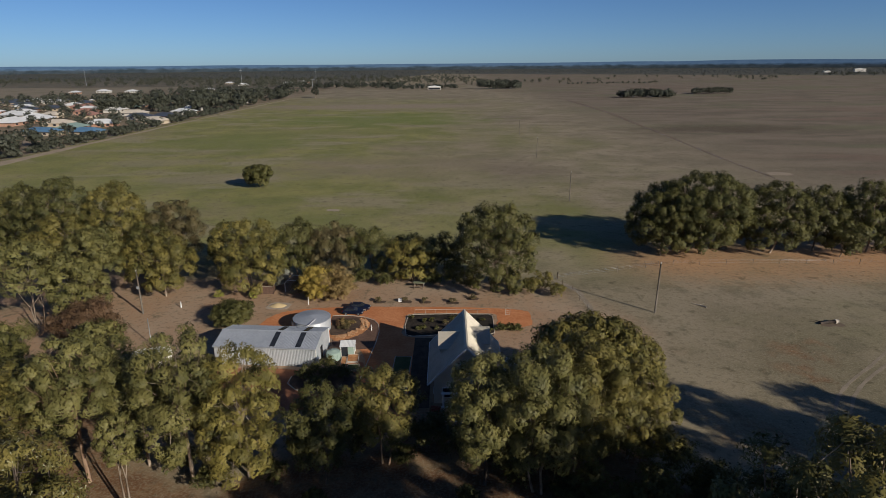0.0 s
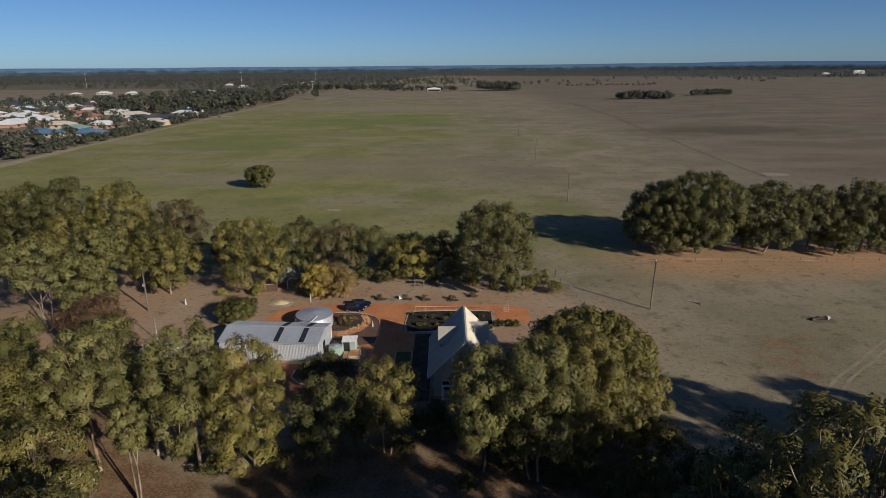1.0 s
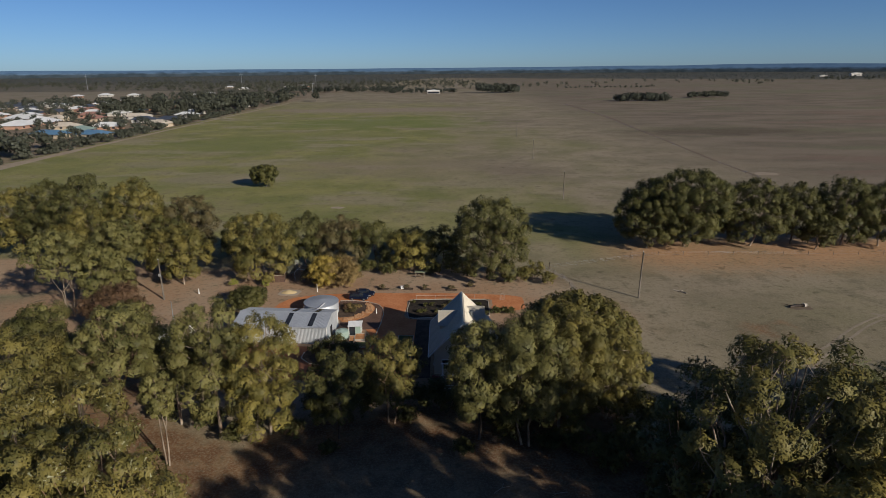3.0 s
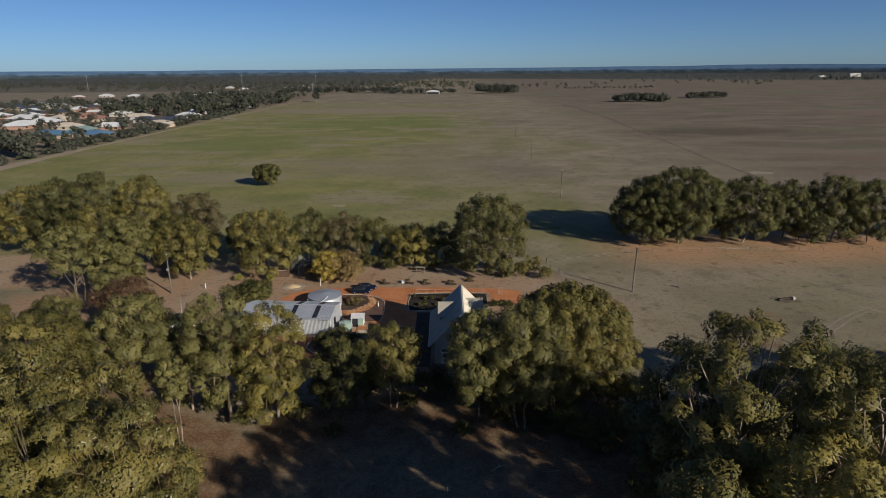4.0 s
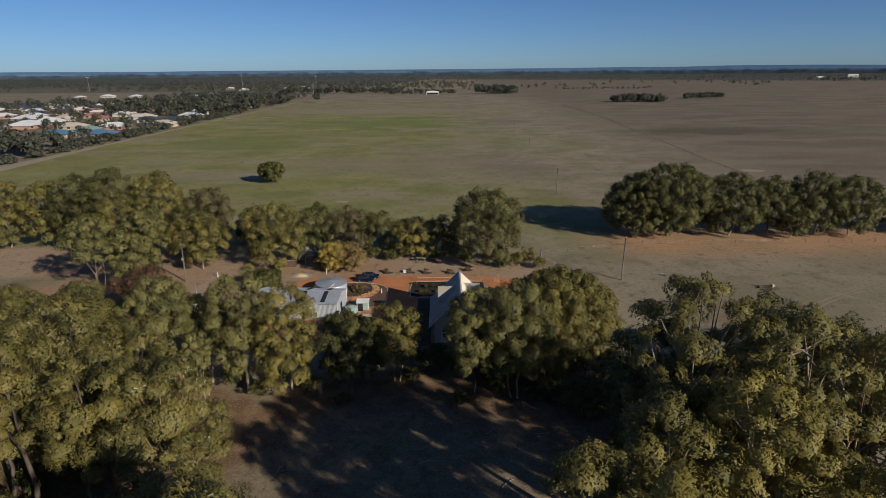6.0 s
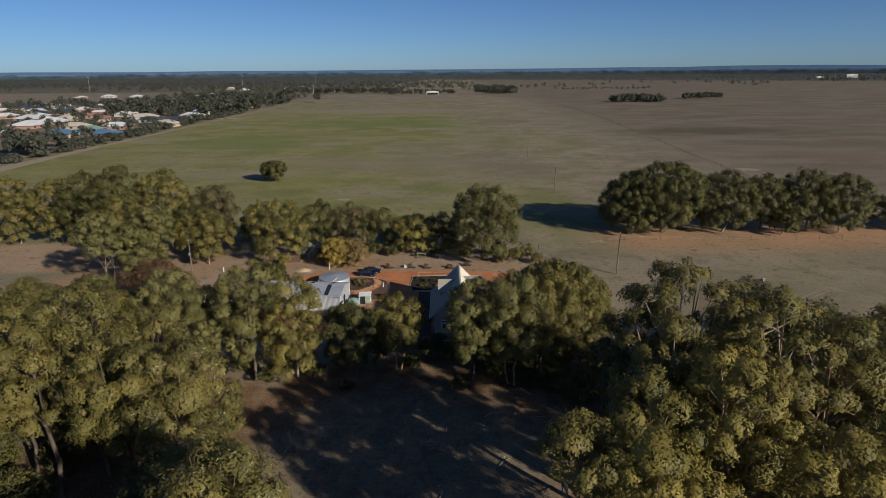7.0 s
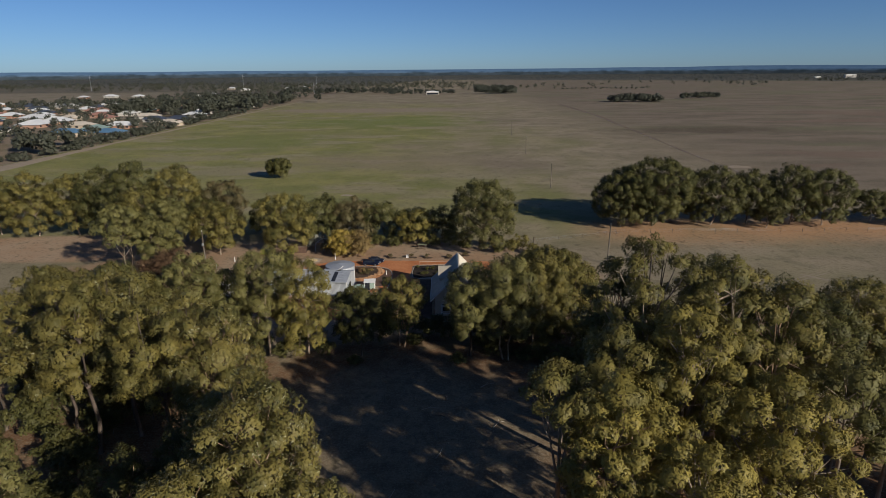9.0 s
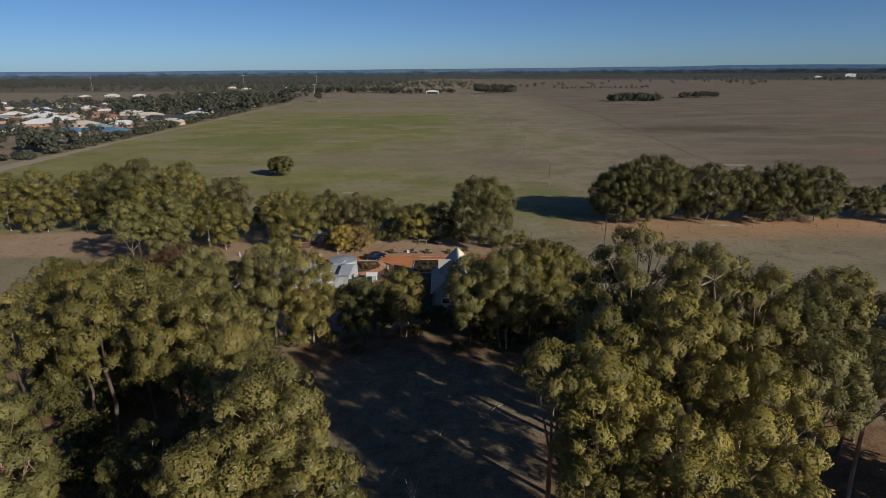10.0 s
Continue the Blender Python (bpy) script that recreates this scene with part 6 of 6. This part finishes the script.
# dark leaf colour stands for shade; shrubs past y 80 are added for shadow
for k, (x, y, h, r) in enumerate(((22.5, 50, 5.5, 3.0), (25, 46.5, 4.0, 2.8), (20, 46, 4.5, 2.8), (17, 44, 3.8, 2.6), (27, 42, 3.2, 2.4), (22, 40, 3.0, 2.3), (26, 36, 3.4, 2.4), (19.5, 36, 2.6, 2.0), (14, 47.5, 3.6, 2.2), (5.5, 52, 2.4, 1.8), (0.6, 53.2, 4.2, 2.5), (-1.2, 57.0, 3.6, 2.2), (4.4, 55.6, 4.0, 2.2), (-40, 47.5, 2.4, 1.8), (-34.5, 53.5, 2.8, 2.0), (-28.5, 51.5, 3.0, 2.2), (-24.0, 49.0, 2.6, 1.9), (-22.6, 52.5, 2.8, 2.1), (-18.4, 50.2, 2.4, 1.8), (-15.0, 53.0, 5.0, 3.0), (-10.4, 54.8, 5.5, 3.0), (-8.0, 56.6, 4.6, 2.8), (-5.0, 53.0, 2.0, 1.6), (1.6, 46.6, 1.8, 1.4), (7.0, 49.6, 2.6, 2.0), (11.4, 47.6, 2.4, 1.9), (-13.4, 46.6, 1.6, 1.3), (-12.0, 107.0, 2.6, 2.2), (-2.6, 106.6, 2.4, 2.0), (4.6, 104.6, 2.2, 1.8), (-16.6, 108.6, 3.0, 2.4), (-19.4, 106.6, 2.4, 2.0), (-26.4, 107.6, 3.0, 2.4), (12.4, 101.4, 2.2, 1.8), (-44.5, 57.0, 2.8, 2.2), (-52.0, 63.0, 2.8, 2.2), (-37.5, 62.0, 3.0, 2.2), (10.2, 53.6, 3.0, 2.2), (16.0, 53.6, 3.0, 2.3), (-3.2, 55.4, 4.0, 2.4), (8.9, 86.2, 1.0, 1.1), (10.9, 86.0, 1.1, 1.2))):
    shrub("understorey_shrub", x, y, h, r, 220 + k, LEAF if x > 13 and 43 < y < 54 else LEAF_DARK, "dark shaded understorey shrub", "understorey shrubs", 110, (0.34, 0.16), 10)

# dark leaf colour stands for deep shade; some trees added to cover lit ground
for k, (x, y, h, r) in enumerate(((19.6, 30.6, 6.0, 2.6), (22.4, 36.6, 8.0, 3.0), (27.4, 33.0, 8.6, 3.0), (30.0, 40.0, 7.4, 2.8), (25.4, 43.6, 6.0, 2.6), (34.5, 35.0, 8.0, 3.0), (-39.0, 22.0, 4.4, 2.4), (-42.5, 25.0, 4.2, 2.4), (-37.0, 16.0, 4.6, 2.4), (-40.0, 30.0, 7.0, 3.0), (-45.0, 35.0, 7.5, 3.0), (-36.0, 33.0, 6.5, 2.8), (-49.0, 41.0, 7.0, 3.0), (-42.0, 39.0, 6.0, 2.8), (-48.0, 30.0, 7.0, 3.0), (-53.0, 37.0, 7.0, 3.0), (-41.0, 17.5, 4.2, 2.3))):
    tree("understorey_tree", x, y, h, r, 260 + k, LEAF_DARK, BARK_DARK, 0.1, None, 22, 130, (0.38, 0.15), 0.2, 2, None, "low understorey tree, leaf colour darkened for deep shade", "tree", "understorey trees", 5, 4, shape_top=0.05, per_lobe=7)

# round bushes and coloured trees of the yard
shrub("round_bush", -35.6, 88.8, 4.0, 3.7, 240, LEAF_DARK, "dense rounded dark green bush", "", 260, (0.30, 0.13), 40, 0.0, BARK_DARK, 1.2)
tree("red_leaved_tree", -54.0, 79.5, 7.4, 6.0, 241, LEAF_RED, BARK_PALE, 0.15, 1.7, 20, 150, (0.36, 0.12), 0.25, 3, 0.25, "wide bare-twigged tree with reddish foliage", "tree", "", 6, 7, shape_top=0.0)
shrub("autumn_shrub", -24.0, 99.6, 6.6, 3.4, 242, LEAF_AUTUMN, "upright shrub in bright yellow autumn leaf", "", 230, (0.30, 0.14), 30, 0.0, BARK_TAN, 1.15)
shrub("rust_shrub", -20.2, 99.4, 6.4, 4.0, 243, LEAF_RUST, "twiggy shrub with rusty autumn leaf", "", 190, (0.28, 0.11), 30, 0.0, BARK_TAN, 1.2)
shrub("autumn_shrub", -27.6, 101.8, 3.2, 2.2, 244, LEAF_BROWN, "low mixed olive shrub", "", 120, (0.3, 0.14), 12)

# row behind the driveway and the wood beyond the yard
BACK = dict(per_area=135, size=(0.42, 0.15), tuft=0.50, per_lobe=0, gap=0.86, bough=1.75, puffs=10, fuzz=0.12)
for k, (x, y, h, r, leaf, base, cnt, bark, lab) in enumerate((
        (8.8, 103.6, 17.6, 7.8, LEAF_DARK, 0.08, 54, BARK_PALE, "broad eucalypt with a pale forked trunk"),
        (-6.8, 108.4, 9.8, 4.8, LEAF_GOLD, 0.10, 26, BARK_DARK, "rounded olive-gold tree behind the driveway"),
        (-15.6, 113.0, 10.8, 4.6, LEAF_DARK, 0.15, 24, BARK_DARK, "dark tree behind the driveway"), (-22.4, 111.4, 11.8, 5.4, LEAF_BROWN, 0.08, 30, BARK_DARK, "dull brown-olive tree behind the driveway"),
        (-30.2, 112.0, 12.6, 4.6, LEAF_DARK, 0.15, 24, BARK_DARK, "dark tree behind the driveway"), (-37.4, 104.6, 14.2, 6.6, LEAF, 0.04, 42, BARK_DARK, "large cone-shaped olive tree"),
        (-0.6, 114.0, 9.0, 4.2, LEAF_DARK, 0.15, 20, BARK_DARK, "dark tree behind the driveway"), (-9.0, 117.0, 8.2, 4.2, LEAF_DARK, 0.15, 18, BARK_DARK, "dark tree behind the driveway"),
        (-46.6, 119.0, 10.0, 4.6, LEAF_DARK, 0.15, 22, BARK_DARK, "dark tree at the pasture edge"),
        (-57.0, 117.0, 15.8, 5.6, LEAF_BROWN, 0.18, 30, BARK_PALE, "brown-olive eucalypt at the pasture edge"), (-66.0, 114.0, 19.6, 6.4, LEAF, 0.25, 34, BARK_PALE, T),
        (-77.6, 113.5, 20.2, 6.9, LEAF_DARK, 0.25, 36, BARK_PALE, T), (-88.0, 118.0, 18.4, 6.0, LEAF_DARK, 0.2, 30, BARK_PALE, T), (-97.0, 120.5, 17.2, 6.0, LEAF, 0.15, 30, BARK_PALE, T),
        (-107.0, 119.5, 17.2, 6.2, LEAF, 0.1, 30, BARK_PALE, T), (-118.0, 121.0, 16.5, 6.0, LEAF, 0.1, 28, BARK_PALE, T),
        (-52.6, 101.6, 13.2, 5.6, LEAF, 0.12, 30, BARK_PALE, T), (-62.0, 98.0, 15.2, 5.0, LEAF_GREY, 0.30, 26, BARK_PALE, "grey-green eucalypt with white stems"),
        (-66.6, 87.0, 15.4, 5.2, LEAF_GREY, 0.45, 26, BARK_PALE, "grey-green eucalypt with many white stems"),
        (-71.0, 103.0, 16.4, 5.4, LEAF, 0.3, 26, BARK_PALE, T), (-60.0, 88.0, 12.0, 4.6, LEAF_GREY, 0.2, 24, BARK_PALE, "grey-green eucalypt with many white stems"),
        
        (-57.5, 108.5, 13.0, 4.6, LEAF_DARK, 0.15, 24, BARK_PALE, T),
        (-48.5, 72.5, 8.2, 3.6, LEAF_GREY, 0.2, 20, BARK_PALE, "small grey-green eucalypt in the wood"), (-128.0, 116.0, 16.0, 6.0, LEAF, 0.1, 26, BARK_PALE, T),
        (47.6, 124.6, 15.6, 7.2, LEAF_DARK, 0.02, 46, BARK_PALE, "bushy dark green eucalypt of the tree row"), (56.6, 125.4, 19.4, 9.0, LEAF_DARK, 0.02, 60, BARK_PALE, "broad dense eucalypt of the tree row"),
        (72.4, 125.6, 16.6, 7.0, LEAF_DARK, 0.04, 48, BARK_PALE, "olive-gold eucalypt of the tree row"), (82.8, 127.0, 15.6, 5.6, LEAF_DARK, 0.1, 30, BARK_DARK, "dark eucalypt of the tree row"),
        (86.0, 122.4, 10.0, 4.0, LEAF_DARK, 0.1, 20, BARK_PALE, "small dark green eucalypt of the tree row"), (94.2, 126.0, 17.4, 7.0, LEAF_DARK, 0.06, 44, BARK_PALE, "dense eucalypt of the tree row"),
        (102.4, 125.0, 15.6, 6.6, LEAF_DARK, 0.1, 38, BARK_PALE, "eucalypt with a leaning pale trunk"), (117.0, 127.5, 9.6, 5.2, LEAF_DARK, 0.25, 22, BARK_PALE, "low spreading tree at the row's end"),
        (127.0, 128.5, 10.5, 5.6, LEAF_DARK, 0.2, 24, BARK_PALE, "low spreading tree at the row's end"), (137.0, 112.0, 14.0, 6.0, LEAF, 0.2, 26, BARK_PALE, T),
        (64.0, 133.0, 16.0, 7.0, LEAF_DARK, 0.1, 32, BARK_PALE, "broad dense eucalypt of the tree row"), (52.0, 137.0, 15.0, 6.6, LEAF_DARK, 0.08, 30, BARK_PALE, "broad dense eucalypt of the tree row"))):
    tree("eucalyptus_tree", x, y, h, r, 400 + k, leaf, bark, base, None, cnt, stems=1 + (leaf is LEAF_GREY and h < 16) * 2, label=lab, group="trees round the yard", fork=0.3, limbs=6, shape_top=0.1, skirt=0.95 if leaf is LEAF_GREY else 0.45, bare=0.5 if base > 0.2 else 0.15, **(dict(BACK, gap=0.80) if x > 40 else BACK))
tree("lone_tree", -66.0, 205.0, 8.4, 5.0, 450, LEAF_DARK, BARK_DARK, 0.08, None, 34, 150, (0.42, 0.19), 0.2, 1, 0.25, "lone rounded tree in green pasture", "tree", per_lobe=0, tuft=0.5, fuzz=0.1, gap=0.66, bough=1.5)

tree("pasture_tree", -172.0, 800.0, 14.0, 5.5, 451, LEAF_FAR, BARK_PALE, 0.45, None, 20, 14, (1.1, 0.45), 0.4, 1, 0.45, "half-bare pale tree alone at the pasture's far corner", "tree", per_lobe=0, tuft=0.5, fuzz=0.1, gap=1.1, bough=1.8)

# dry tufts of grass in the clearing and the paddock
rng = np.random.default_rng(77)
n = 9000
gx, gy = rng.uniform(-40, 60, n), rng.uniform(-5, 118, n)
keep = ((gy < 50) & (gx > -30) & (gx < 30)) | ((gx > 26) & (gy > 35))
gp = np.stack([gx, gy, np.full(n, 0.09)], axis=1)[keep]
tufts = leaf_object("grass_tufts", gp, np.tile((0.3, -0.6, 0.35), (len(gp), 1)), 0.20, 0.09, rng, plain("dry_grass", (0.11, 0.090, 0.055), (0.19, 0.150, 0.098), 0.2, 0.9), None, 0.1)
tagged(tufts, "dry straw-coloured grass tufts", "grass", kind="stuff")

shrub("flower_shrub", -1.6, 61.8, 1.2, 0.9, 520, leaf_material("leaf_crimson", (0.22, 0.035, 0.03), (0.34, 0.07, 0.055)), "small red-flowering shrub at the house corner", "", 150, (0.2, 0.1), 6)

dead = thing("dead_shrub", -3.4, 14.6, 0, 0, "bleached leafless shrub in the clearing", "shrub")
for k in range(13):
    a, q = k * 2.4, 0.25 + 0.06 * k
    part("stem", piped([(0.1 * math.cos(a), 0.1 * math.sin(a), 0), (q * 0.5 * math.cos(a), q * 0.5 * math.sin(a), 1.3), (q * math.cos(a), q * math.sin(a), 2.4 + 0.5 * math.sin(k))], [0.05, 0.035, 0.012], 5), PALE_TIMBER, dead)
for k, (x, y, h, lx, ly) in enumerate(((38.0, 19.0, 4.8, 0.2, 0.1), (43.0, 21.5, 8.5, 1.6, 0.6), (46.5, 24.0, 7.0, -0.8, 0.3))):
    st = thing("dead_tree", x, y, 0, 0, "grey dead trunk standing over leaf litter", "dead tree", "dead trunks")
    part("trunk", piped([(0, 0, -0.1), (lx * 0.4, ly * 0.4, h * 0.5), (lx, ly, h)], [0.2, 0.15, 0.06], 7), BARK_PALE if k != 1 else BARK_DARK, st)
    part("limb", piped([(lx * 0.6, ly * 0.6, h * 0.62), (lx * 0.6 + 0.9, ly * 0.6 - 0.4, h * 0.78)], [0.07, 0.02], 5), BARK_PALE if k != 1 else BARK_DARK, st)
pile = thing("branch_pile", 123.0, 116.5, 0, 0, "heap of cut branches and brush by the tree row", "brush pile")
for k in range(16):
    a = rs.uniform(0, math.tau)
    part("branch", piped([(rs.uniform(-2, 2), rs.uniform(-1, 1), 0.15), (rs.uniform(-1, 1), rs.uniform(-0.6, 0.6), rs.uniform(0.6, 1.1)), (2.6 * math.cos(a), 1.4 * math.sin(a), 0.25)], [0.09, 0.07, 0.03], 5), TIMBER, pile)
for k in range(22):
    x, y = rs.uniform(-20, 16), rs.uniform(14, 42)
    lf = thing("fallen_branch", x, y, 0, rs.uniform(0, 360), "dry fallen branch on leaf litter", "branch", "fallen branches")
    part("limb", piped([(-1.0, 0, 0.06), (0.1, 0.15, 0.12), (1.2, -0.1, 0.05)], [0.05, 0.045, 0.015], 5), PALE_TIMBER if k % 2 else TIMBER, lf)
    part("twig", piped([(0.1, 0.15, 0.12), (0.7, 0.6, 0.2)], [0.03, 0.01], 4), PALE_TIMBER if k % 2 else TIMBER, lf)
